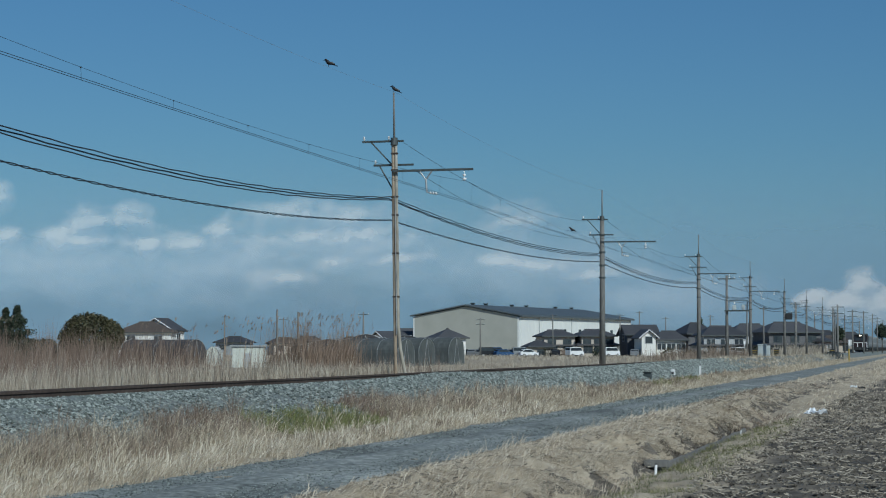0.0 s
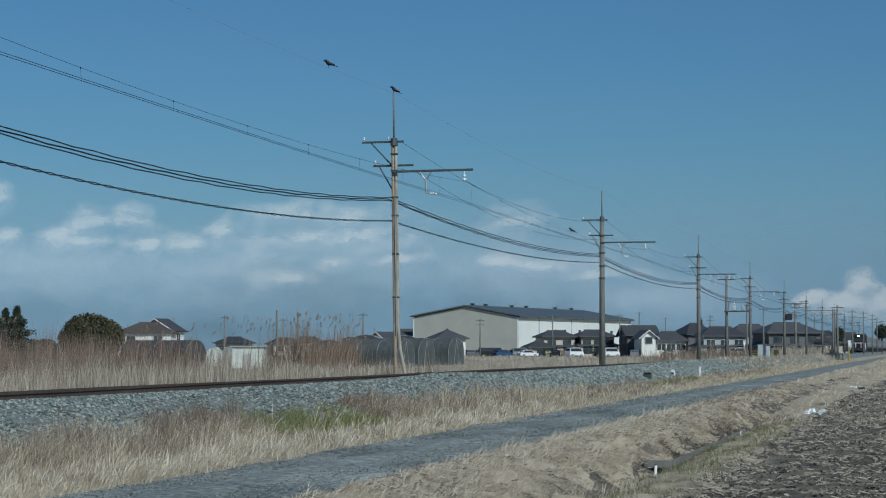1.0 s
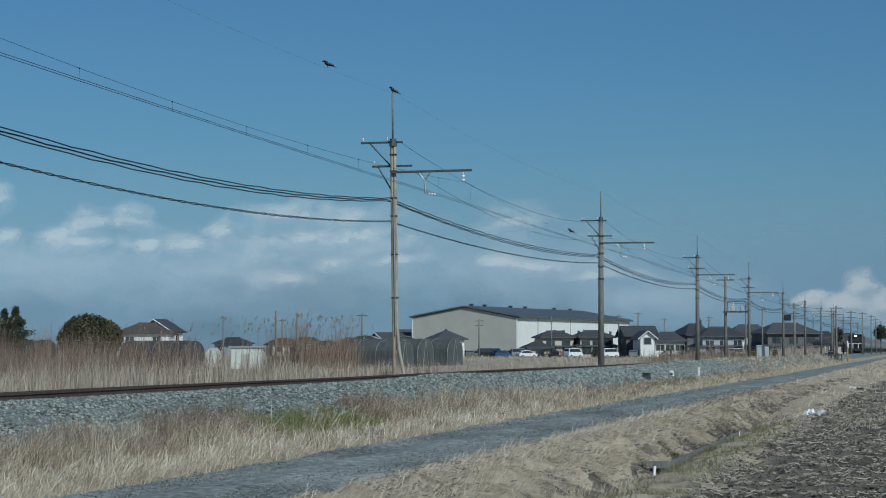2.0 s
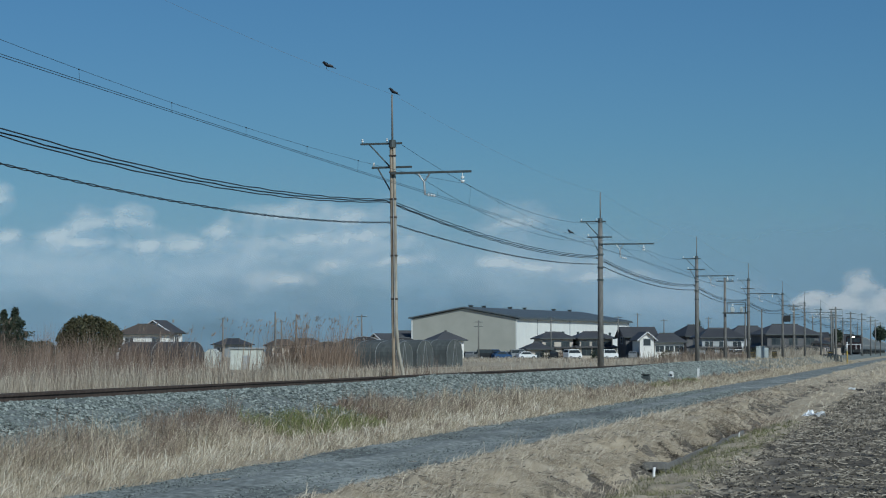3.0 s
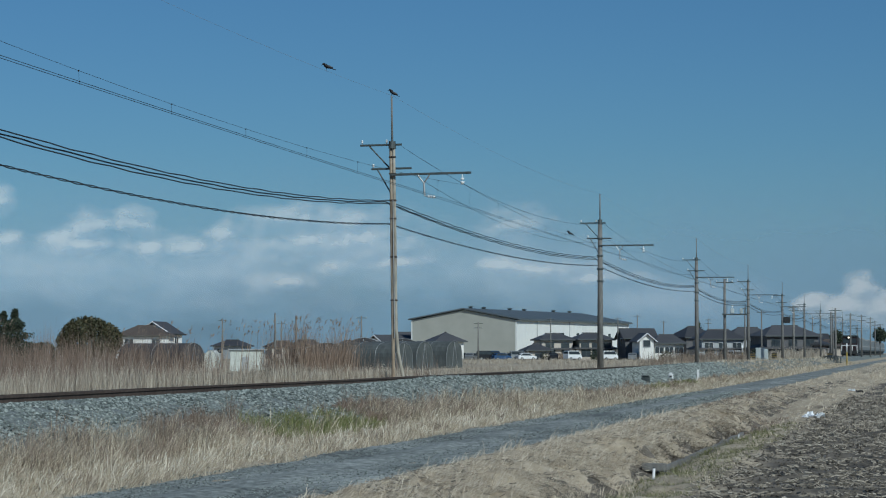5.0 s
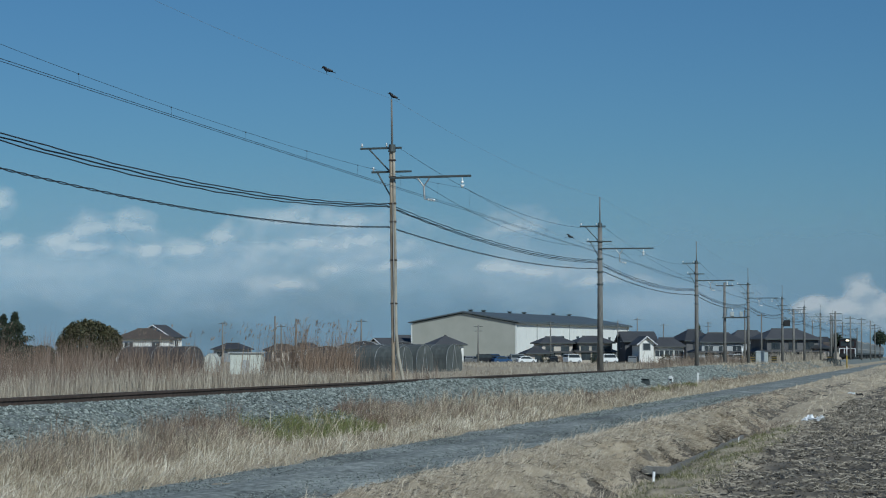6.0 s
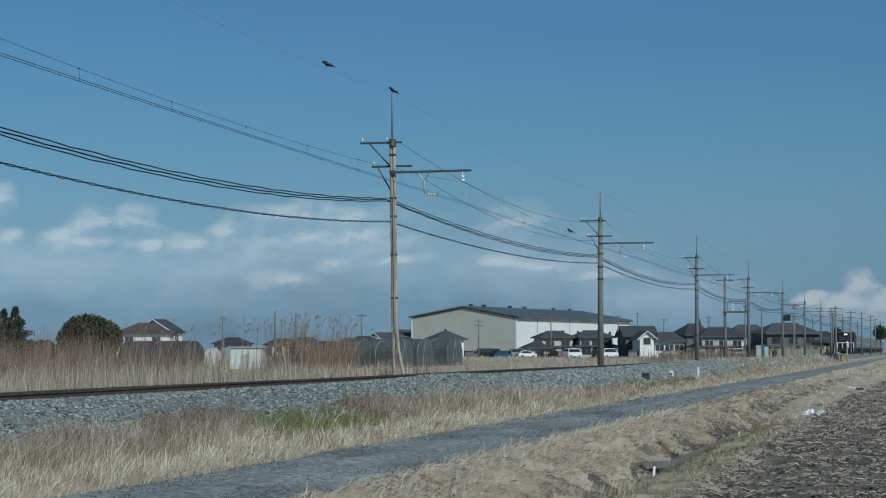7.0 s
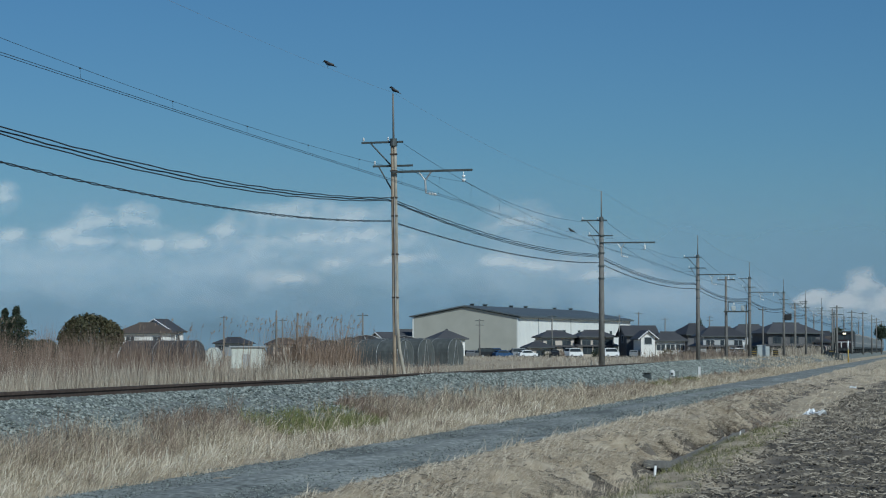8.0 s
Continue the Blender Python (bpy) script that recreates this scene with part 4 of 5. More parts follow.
sow("green_patch", 9000, (36.8, 44.5, 9.6, 10.5), (0.12, 0.30), (0.006, 0.012), (0.6, -0.45), 0.6, M_GREEN, "patch of fresh green grass", bias=1.1, droop=0.6)
sow("green_patch", 1600, (44, 53, 9.7, 10.4), (0.08, 0.20), (0.005, 0.011), (0.4, -0.2), 0.6, M_GREEN, "thin green blades among brown weeds", bias=1.0, droop=0.5)
sow("verge_weed", 4000, (44.3, 50.5, 9.9, 10.65), (0.08, 0.24), (0.005, 0.010), (0.2, -0.1), 0.5, M_REED_BROWN, "red-brown withered weeds on the ballast's foot", per=50, spread=0.2, bias=1.0)
sow("verge_weed", 1800, (33.0, 36.8, 10.0, 10.6), (0.12, 0.36), (0.004, 0.009), (0.1, 0), 0.45, M_REED_BROWN, "red-brown withered weeds on the ballast's foot", per=50, spread=0.2, bias=1.0)
sow("green_patch", 2500, (88, 108, 9.5, 10.05), (0.08, 0.22), (0.006, 0.012), (0.1, 0), 0.3, M_GREEN, "olive green weeds by the ballast", bias=1.0)
# the bank down to the ditch
sow("bank_grass", 52000, (23, 72, 4.7, 6.25), (0.16, 0.46), (0.006, 0.013), (0.55, -0.85), 0.22, M_MAT_GRASS, "matted dry grass hanging down the ditch bank", per=20, spread=0.09, bias=1.4, droop=1.1)
sow("bank_grass", 20000, (62, 190, 2.6, 6.25), (0.10, 0.30), (0.007, 0.013), (0.35, -0.8), 0.24, M_MAT_GRASS, "matted dry grass on the low bank", per=20, spread=0.12, bias=1.4, droop=0.9)
sow("field_straw", 17000, (56, 200, 0.0, 3.0), (0.06, 0.20), (0.006, 0.012), (0.3, -0.5), 0.4, M_MAT_GRASS, "flattened straw on the far part of the field", per=50, spread=0.3, bias=1.2, droop=0.9)
sow("bank_grass", 16000, (23, 58, 4.72, 6.2), (0.12, 0.36), (0.006, 0.012), (0.5, -0.75), 0.35, M_MAT_GRASS, "loose dry grass on the ditch bank", per=16, spread=0.1, bias=1.2, droop=0.8)
# withered tufts, thickened so their brown also paints shading on the bank
sow("bank_weed", 7500, (25, 110, 4.3, 5.9), (0.08, 0.26), (0.006, 0.013), (0.45, -0.75), 0.3, M_STRAW_BROWN, "dark brown withered tufts, partly painted shading, on the bank", per=34, spread=0.12, droop=1.0)
sow("bank_grass", 4500, (23, 37, 4.05, 4.7), (0.12, 0.34), (0.006, 0.012), (0.5, -0.6), 0.35, M_MAT_GRASS, "matted dry grass at the foot of the bank", per=18, spread=0.1, bias=1.1, droop=0.9)
sow("field_straw", 7000, (46, 72, -0.1, 2.5), (0.04, 0.13), (0.005, 0.010), (0.3, -0.5), 0.5, M_STRAW, "scattered pale straw on the ploughed soil", per=12, spread=0.2, bias=0.8, droop=0.9)
# tufts coloured as the shade in the recesses under the bank
sow("bank_weed", 6500, (42, 62, 4.40, 4.80), (0.08, 0.22), (0.006, 0.011), (0.4, -0.7), 0.3, M_CLEFT_SHADE, "dark tufts painted as shade at the bank's foot", per=40, spread=0.10, bias=0.8, droop=1.0)
sow("bank_weed", 3600, (57, 69, 3.7, 5.0), (0.05, 0.15), (0.007, 0.013), (0.3, -0.4), 0.5, M_STRAW_BROWN, "dark brown withered weeds where the ditch ends", per=80, spread=0.25, bias=1.0, droop=0.7)
sow("bank_weed", 2200, (66, 90, 4.6, 6.1), (0.08, 0.22), (0.008, 0.014), (0.3, -0.4), 0.5, M_STRAW_BROWN, "brown tufts on the low bank", per=60, spread=0.2, bias=1.0, droop=0.7)
sow("ditch_grass", 17000, (24, 62, 2.85, 4.2), (0.05, 0.13), (0.006, 0.012), (0.1, 0.2), 0.6, M_MOSS, "short green and brown grass beside the ditch", per=26, spread=0.1)
sow("ditch_grass", 4500, (24, 75, 2.6, 3.8), (0.04, 0.12), (0.006, 0.012), (0.2, 0.3), 0.6, M_MAT_GRASS, "dry grass beside the ditch", per=22, spread=0.1)


def scatter(name, n, area, size, mat, label, z_of, flat=0.6, category="stones"):
    """Loose lumps: jittered octahedra, joined."""
    x = area[0] + (area[1] - area[0]) * rng.random(n) ** 1.5
    y = rng.uniform(area[2], area[3], n)
    z = z_of(x, y)
    s = rng.uniform(*size, n) * np.clip(x / 50, 0.8, 1.8)
    base = np.array([(1, 0, 0), (0, 1, 0), (-1, 0, 0), (0, -1, 0), (0, 0, 1), (0, 0, -1)], float)
    v = base[None] * rng.uniform(0.65, 1.25, (n, 6, 1)) + rng.normal(0, 0.18, (n, 6, 3))
    v[:, :, 2] *= flat
    a = rng.uniform(0, 6.28, n)
    rot = np.stack([np.cos(a)[:, None] * v[:, :, 0] - np.sin(a)[:, None] * v[:, :, 1], np.sin(a)[:, None] * v[:, :, 0] + np.cos(a)[:, None] * v[:, :, 1], v[:, :, 2]], -1)
    p = rot * s[:, None, None] + np.stack([x, y, z + s * 0.15], 1)[:, None]
    tri = np.array([(0, 1, 4), (1, 2, 4), (2, 3, 4), (3, 0, 4), (1, 0, 5), (2, 1, 5), (3, 2, 5), (0, 3, 5)])
    f = (np.arange(n)[:, None, None] * 6 + tri[None]).reshape(-1, 3)
    return tagged(link(name, mesh_from(name, p.reshape(-1, 3).tolist(), f.tolist(), mat)), label, category, kind="stuff")


scatter("ballast_stones", 60000, (22, 150, 10.1, 12.36), (0.022, 0.05), M_STONE, "loose grey crushed stone of the ballast", lambda x, y: ballast_z(x, y))
scatter("ballast_stones", 14000, (25, 120, 12.45, 14.6), (0.025, 0.05), M_STONE, "loose grey crushed stone between the rails", lambda x, y: ballast_z(x, y) - 0.01)
scatter("road_chippings", 15000, (22, 95, 6.3, 8.65), (0.006, 0.019), M_STONE, "grey chippings loose on the lane", lambda x, y: 0 * x + 0.03)
scatter("soil_clods", 15000, (24, 95, -0.2, 2.85), (0.007, 0.030), M_SOIL, "dark clods of ploughed soil", rough_z, flat=0.85, category="soil")


def straws(name, n, area, mat, label):
    """Cut stalks lying about on the soil."""
    x = area[0] + (area[1] - area[0]) * rng.random(n) ** 1.4
    y = rng.uniform(area[2], area[3], n)
    lie = bumps(x, y, 1.1, 31.0) * 1.7 + 0.5 > rng.random(n)
    x, y, n = x[lie], y[lie], int(lie.sum())
    z = rough_z(x, y) + rng.uniform(0.01, 0.05, n)
    ln = rng.uniform(0.02, 0.085, n) * np.clip(x / 50, 0.8, 1.6)
    a, up = rng.uniform(-1.6, 1.6, n), rng.normal(0, 0.25, n)
    d = np.stack([np.cos(a) * np.cos(up), np.sin(a) * np.cos(up), np.sin(up)], 1) * ln[:, None]
    w = np.stack([-np.sin(a), np.cos(a), 0 * a], 1) * (rng.uniform(0.002, 0.0055, n) * np.clip(x / 45, 0.8, 1.7))[:, None]
    h = np.array((0, 0, 0.012))
    c = np.stack([x, y, z], 1)
    v = np.stack([c - d - w, c - d + w, c + d + w, c + d - w, c - d + h, c + d + h], 1)
    k = np.arange(n)[:, None, None] * 6
    f = (k + np.array([(0, 4, 5, 3), (4, 1, 2, 5)])[None]).reshape(-1, 4)
    return tagged(link(name, mesh_from(name, v.reshape(-1, 3).tolist(), f.tolist(), mat)), label, "stubble", kind="stuff")


scatter("soil_clods", 1800, (24, 95, -0.2, 2.8), (0.03, 0.06), M_SOIL, "larger turned clods of ploughed soil", rough_z, flat=0.7, category="soil")

straws("field_stubble", 30000, (24, 100, -0.2, 2.95), M_STUBBLE, "pale cut stalks strewn over the ploughed soil")
straws("bank_straw", 9000, (24, 110, 4.4, 6.2), M_STUBBLE, "loose pale straw on the ditch bank")

# beyond the railway: pale grass at the foot, brown reeds behind, one thick brown stand by the rusty pole
sow("meadow_grass", 5000, (59, 76, 15.9, 17.2), (0.12, 0.55), (0.004, 0.009), (0.1, 0), 0.25, M_REED, "low dry grass behind the railway", per=26, spread=0.22, bias=1.0)
sow("meadow_grass", 16000, (34, 63, 16.0, 18.6), (0.30, 0.75), (0.004, 0.009), (0.1, 0), 0.2, M_REED, "pale dry grass behind the railway", per=26, spread=0.22, bias=1.0)
sow("meadow_grass", 20800, (72, 260, 16.2, 24), (0.22, 0.5), (0.004, 0.009), (0.1, 0), 0.25, M_REED, "pale dry grass behind the railway", per=26, spread=0.4, bias=1.3)
sow("reed_bed", 12000, (42, 59, 18.6, 23.5), (0.95, 1.75), (0.004, 0.009), (0.06, 0), 0.15, M_REED_BROWN, "dense red-brown dry reeds", per=40, spread=0.3, bias=1.0)
sow("reed_bed", 4000, (42, 57, 17.8, 20.5), (0.6, 1.4), (0.004, 0.009), (0.06, 0), 0.15, M_REED, "pale dry reeds", per=24, spread=0.25, bias=1.0)
sow("reed_bed", 11700, (56, 85, 24.0, 29.0), (1.45, 1.95), (0.004, 0.009), (0.05, 0), 0.15, M_REED_BROWN, "dense brown dry reeds further back", per=40, spread=0.5, bias=1.0)
sow("meadow_grass", 23400, (78, 210, 17.0, 40), (0.25, 0.6), (0.004, 0.009), (0.1, 0), 0.25, M_REED, "tawny dry meadow behind the railway", per=40, spread=0.6, bias=1.2)
sow("bank_grass", 5000, (170, 400, 2.0, 6.2), (0.1, 0.3), (0.010, 0.016), (0.2, -0.3), 0.5, M_MAT_GRASS, "dry grass on the far bank", per=40, spread=0.5, bias=1.2)
sow("reed_bed", 2600, (57, 74, 17.8, 21.0), (0.4, 1.05), (0.004, 0.009), (0.06, 0), 0.15, M_REED_BROWN, "thin brown dry reeds", per=20, spread=0.25, bias=1.0)
sow("reed_bed", 4200, (66.0, 73.6, 16.9, 18.2), (0.7, 1.95), (0.004, 0.009), (0.06, 0), 0.15, M_REED_RUST, "dense red-brown dry reeds close to the rails", per=60, spread=0.35, bias=1.0)
sow("reed_bed", 2860, (77, 92, 18.0, 22), (0.5, 1.25), (0.004, 0.009), (0.06, 0), 0.15, M_REED_BROWN, "thin brown dry reeds", per=30, spread=0.3, bias=1.0)
sow("brush", 9000, (185, 262, 18.2, 21.5), (0.5, 1.7), (0.010, 0.016), (0.05, 0), 0.25, M_STRAW_BROWN, "brown dry brush beside the poles", per=80, spread=0.7, bias=1.0)
sow("far_meadow", 15000, (300, 450, 26.0, 100.0), (0.3, 0.65), (0.012, 0.020), (0.05, 0), 0.2, M_REED, "tawny dry grass before the houses", per=60, spread=2.5, bias=0.8)
sow("brush", 7000, (292, 440, 16.5, 22.0), (0.7, 1.8), (0.014, 0.022), (0.05, 0), 0.2, M_REED, "tawny dry grass by the crossing", per=60, spread=1.0, bias=1.0)


CLUMPS = []
for x, y, n, hh, lean in ((62.5, 19.8, 7, 2.30, (0.10, -0.05)), (64.2, 19.3, 8, 2.42, (0.10, -0.05)), (66.6, 19.2, 9, 2.50, (0.09, -0.04)), (69.0, 19.0, 9, 2.58, (0.09, -0.05)), (70.5, 18.6, 11, 2.64, (0.08, -0.05)),
                          (72.0, 18.4, 12, 2.72, (0.07, -0.05)), (73.6, 18.2, 11, 2.72, (0.07, -0.04)), (75.0, 18.1, 9, 2.62, (0.07, -0.04)), (76.4, 18.0, 6, 2.45, (0.07, -0.03)), (55.5, 21.5, 5, 2.35, (0.05, -0.02)), (50.8, 20.6, 6, 2.35, (0.05, -0.02))):
    n = int(n * 1.6)
    px, py = rng.normal(0, 0.45, n), rng.normal(0, 0.5, n)
    me = blades("reed_clump", np.stack([px, py, np.full(n, -0.05)], 1), rng.uniform(hh * 0.84, hh, n), rng.uniform(0.014, 0.022, n), rng.normal(0, 0.045, (n, 2)) + np.array(lean), M_STRAW_BROWN, 0.2, 1.0)
    c = tagged(link("reed_clump", me), "tall swaying reeds with feathery grey-brown plumes", "reeds", "plumed reeds")
    c.matrix_basis = pose(x, y, 0)
    CLUMPS.append(c)


def crown(n, radii, size, mat, parent, shape="round", seed=3):
    """Leaf sprays on an uneven lobed outline, with gaps."""
    r = np.random.default_rng(seed)
    v, f = [], []
    lobes = r.normal(0, 1, (9, 3))
    lobes /= np.linalg.norm(lobes, axis=1)[:, None]
    for i in range(n):
        d = r.normal(0, 1, 3)
        d /= np.linalg.norm(d)
        if shape == "round":
            if d[2] < -0.8:
                continue
            k = (0.66 + 0.36 * max(lobes @ d)) * r.uniform(0.72, 1.0) ** 0.5
            p = d * np.array(radii) * k
        else:
            h = r.random() ** 0.8
            tier = 0.72 + 0.28 * math.sin(h * 34)
            a = r.uniform(0, 6.28)
            q = (1 - h) ** 0.9 * tier * (0.8 + 0.2 * math.sin(3 * a + 9 * h)) * r.uniform(0.55, 1.15)
            p = np.array((math.cos(a) * q * radii[0], math.sin(a) * q * radii[1], (h * 2 - 1) * radii[2] - 0.1 * q * radii[2]))
        for _ in range(3):
            t1, t2 = r.normal(0, 1, 3), r.normal(0, 1, 3)
            t1 /= np.linalg.norm(t1)
            t2 /= np.linalg.norm(t2)
            o, s = p + r.normal(0, size * 0.5, 3), size * r.uniform(0.5, 1.1)
            b = len(v)
            v += [tuple(o - t1 * s * 0.6), tuple(o + t2 * s * 0.4), tuple(o + t1 * s * 0.6), tuple(o - t2 * s * 0.4)]
            f.append((b, b + 1, b + 2, b + 3))
    return link("crown", mesh_from("crown", v, f, mat), parent)


def tree(name, x, y, radii, trunk, mat, label, n, size, shape="round", seed=3):
    t = thing(name, pose(x, y, 0), label, "tree")
    bm = rod(bmesh.new(), (0, 0, -0.2), (0.05, 0, trunk + radii[2] * 0.5), 0.09 * radii[0] * 0.7 + 0.06, 0.05, 9)
    if shape == "round":
        for k in range(6):
            a = k * 1.05
            rod(bm, (0, 0, trunk * 0.7), (math.cos(a) * radii[0] * 0.55, math.sin(a) * radii[1] * 0.55, trunk + radii[2] * 0.4), 0.10, 0.03, 6)
    part("trunk", bm, M_BARK, t)
    cr = crown(n, radii, size, mat, t, shape, seed)
    cr.location = (0, 0, trunk + radii[2] * (0.45 if shape == "round" else 0.95))
    return t


tree("round_tree", 286.5, 99.6, (4.2, 3.9, 2.75), 1.7, M_LEAF_OLIVE, "dense rounded olive-green evergreen tree", 4600, 0.36)
tree("conifer", 237.0, 90.3, (4.0, 4.0, 2.95), 0.0, M_LEAF_DARK, "dark green pointed conifer", 3200, 0.2, "cone", 5)
tree("conifer", 236.5, 91.3, (3.8, 3.8, 2.85), 0.0, M_LEAF_DARK, "dark green pointed conifer", 2000, 0.2, "cone", 6)
tree("conifer", 237.5, 92.8, (3.4, 3.4, 2.2), 0.0, M_LEAF_DARK, "low dark green conifer", 1200, 0.34, "cone", 8)
tree("shrub", 238.0, 88.0, (2.0, 2.0, 1.4), 0.4, M_LEAF_DARK, "dark green evergreen shrub", 800, 0.34, "round", 9)
tree("conifer", 521.0, 46.9, (2.0, 2.0, 3.4), 1.2, M_LEAF_DARK, "dark green garden conifer behind the houses", 900, 0.45, "cone", 11)
tree("round_tree", 610.0, 10.6, (1.4, 1.4, 1.7), 4.9, M_LEAF_DARK, "dark green tree beside the railway", 600, 0.5, "round", 12)
tree("shrub", 452.0, 87.0, (2.2, 1.6, 1.0), 0.2, M_LEAF_DARK, "dark clipped garden shrub", 500, 0.35, "round", 13)
tree("shrub", 300.0, 19.6, (1.3, 1.3, 1.1), 0.3, M_LEAF_DARK, "dark green shrub by the crossing", 400, 0.3, "round", 14)
tree("round_tree", 470.0, 158.0, (3.2, 3.0, 2.0), 1.2, M_STRAW_BROWN, "bare brown winter tree", 420, 0.3, "round", 15)
tree("round_tree", 440.0, 15.2, (0.9, 0.9, 1.1), 3.6, M_LEAF_DARK, "small dark green tree behind the crossing", 350, 0.4, "round", 16)


for k, (x, y) in enumerate(((468, 78.5), (469, 71.5), (471, 69.0), (470, 61.8), (466, 60.0), (470, 50.0), (466, 44.0), (464, 41.0), (458, 34.5), (459, 31.0), (450, 29.5), (449, 21.8), (452, 18.6), (462, 47.5), (440, 91.0), (438, 84.0))):
    tree("shrub", x, y, (1.0 + 0.4 * (k % 3), 1.1, 0.8 + 0.3 * (k % 2)), 0.2, (M_LEAF_DARK, M_LEAF_OLIVE, M_STRAW_BROWN)[k % 3], ("dark green", "olive", "withered brown")[k % 3] + " garden shrub before the houses", 170, 0.3, "round", 30 + k)


# ---- sheds, greenhouses, far poles ----
shed = thing("shed", pose(194.0, 54.0, 0, 0, 0, V), "small cream sheet-metal shed with a flat roof", "shed")
part("wall", box(bmesh.new(), -1.3, 1.3, -1, 1, -0.1, 1.68), M_CREAM, shed)
part("roof", box(bmesh.new(), -1.5, 1.5, -1.15, 1.15, 1.68, 1.80, 0.02), M_WALL_GREY, shed)
part("door", box(bmesh.new(), -0.35, 0.25, -1.04, -0.99, 0.0, 1.15), M_WALL_GREY, shed)
for x in np.arange(-1.2, 1.3, 0.3):
    part("rib", box(bmesh.new(), x - 0.02, x + 0.02, -1.025, -0.99, 0, 1.66), M_CREAM, shed)


def greenhouse(x, y, yaw, w, length, h, mat, label):
    """A tunnel of sheeting over arched hoops; end faces -y."""
    g = thing("greenhouse", pose(x, y, 0, 0, 0, yaw), label, "greenhouse", "greenhouses")
    arc = [(-w / 2, 0.0), (-w / 2, h * 0.5)] + [(-w / 2 * math.cos(a), h * 0.5 + h * 0.5 * math.sin(a)) for a in np.linspace(0.25, math.pi - 0.25, 9)] + [(w / 2, h * 0.5), (w / 2, 0.0)]
    part("sheet", prism(bmesh.new(), arc, 0, length), mat, g)
    for k in range(int(length / 2) + 1):
        link("hoop", tube_mesh("hoop", [(a * 1.01, k * 2.0 - 0.03, b * 1.01) for a, b in arc], 0.018, M_GALV), g)
    bm = bmesh.new()
    rod(bm, (-w * 0.18, -0.05, 0), (0, -0.05, h * 0.96), 0.022)
    rod(bm, (w * 0.18, -0.05, 0), (0, -0.05, h * 0.96), 0.022)
    part("end_strut", bm, M_GALV, g)
    return g


greenhouse(212.3, 64.0, -25, 2.6, 8, 2.35, M_NET, "long dark-sheeted tunnel greenhouse with a white end strut")
greenhouse(212.0, 62.4, V, 1.1, 4, 1.7, M_CREAM, "cream vinyl tunnel greenhouse")
greenhouse(200.6, 42.4, V + 60, 2.7, 6, 2.3, M_VINYL, "grey vinyl tunnel greenhouse with a pale end strut")
greenhouse(213.7, 43.3, V + 60, 2.8, 8, 2.45, M_VINYL, "grey vinyl tunnel greenhouse with a pale end strut")
greenhouse(230.9, 43.9, V + 60, 3.0, 9, 2.6, M_VINYL, "grey vinyl tunnel greenhouse with a pale end strut")
greenhouse(246.0, 56.2, V, 4.2, 12, 3.0, M_NET, "dark netted growing tunnel")
greenhouse(245.0, 51.9, V, 4.2, 12, 2.9, M_NET, "dark netted growing tunnel")
greenhouse(250.0, 61.0, V, 4.6, 12, 2.5, M_NET, "dark netted growing tunnel")


def far_pole(x, y, h, arms, label="slim grey concrete utility pole with crossarms"):
    p = thing("utility_pole", pose(x, y, 0), label, "utility pole", "utility poles")
    part("post", rod(bmesh.new(), (0, 0, -0.2), (0, 0, h), 0.17, 0.10, 9), M_CONCRETE, p, smooth=True)
    for k in range(arms):
        z = h - 0.3 - 0.8 * k
        arm = part("crossarm", box(bmesh.new(), -0.05, 0.05, -0.8, 0.8, z - 0.05, z + 0.05), M_STEEL, p)
        for y2 in (-0.7, 0, 0.7):
            part("insulator", rod(bmesh.new(), (0, y2, z + 0.04), (0, y2, z + 0.2), 0.05, 0.03, 6), M_CABINET, arm)
    return p


for x, y, h, arms in ((290.6, 77.4, 6.3, 0), (310.5, 79.9, 6.3, 0), (341.4, 78.3, 6.7, 1), (433.2, 78.0, 7.0, 2), (303.7, 10.6, 6.9, 2), (470, 70.5, 8.2, 1), (474, 58.0, 8.3, 2), (520, 59.5, 9.5, 1), (540, 56.0, 8.5, 1),
                      (560, 48.0, 9.2, 2), (430, 30.5, 9.4, 1), (420, 27.0, 8.6, 1), (360, 13.2, 7.4, 1), (400, 11.6, 7.8, 2), (455, 11.2, 8.4, 2), (520, 11.0, 8.8, 2), (590, 11.4, 9.0, 2), (680, 11.8, 9.4, 2), (460, 133.0, 8.0, 1), (440, 116.0, 7.2, 1),
                      (380, 19.5, 8.2, 2), (345, 17.8, 8.0, 1), (500, 22.0, 8.6, 1), (760, 13.5, 9.4, 2)):
    far_pole(x, y, h, arms)

# the pole pair with a transformer platform beside the fourth line pole
p = far_pole(224.6, 17.75, 8.15, 1, "grey concrete pole carrying a transformer platform")
part("platform", box(bmesh.new(), -0.4, 0.4, -2.15, 0.2, 4.9, 5.02), M_STEEL, p)
tr = part("transformer", box(bmesh.new(), -0.2, 0.2, -0.85, -0.5, 5.02, 5.5, 0.05), M_CABINET, p, "grey transformer")
part("bushing", rod(bmesh.new(), (0, -0.7, 5.6), (0, -0.7, 5.8), 0.07, 0.05), M_PORCELAIN, tr)
part("transformer", box(bmesh.new(), -0.2, 0.2, -1.65, -1.35, 5.02, 5.5, 0.05), M_CABINET, p, "grey transformer")
bm = bmesh.new()
for a, b in (((0, -0.2, 5.0), (0, -0.2, 5.9)), ((0, -0.2, 5.9), (0, -1.85, 5.9)), ((0, -1.85, 5.9), (0, -1.85, 5.0))):
    rod(bm, a, b, 0.03)
part("guard_rail", bm, M_STEEL, p)
sp = thing("speaker_box", pose(278.9, 15.35, 4.7), "black box bolted high on a line pole", "loudspeaker")
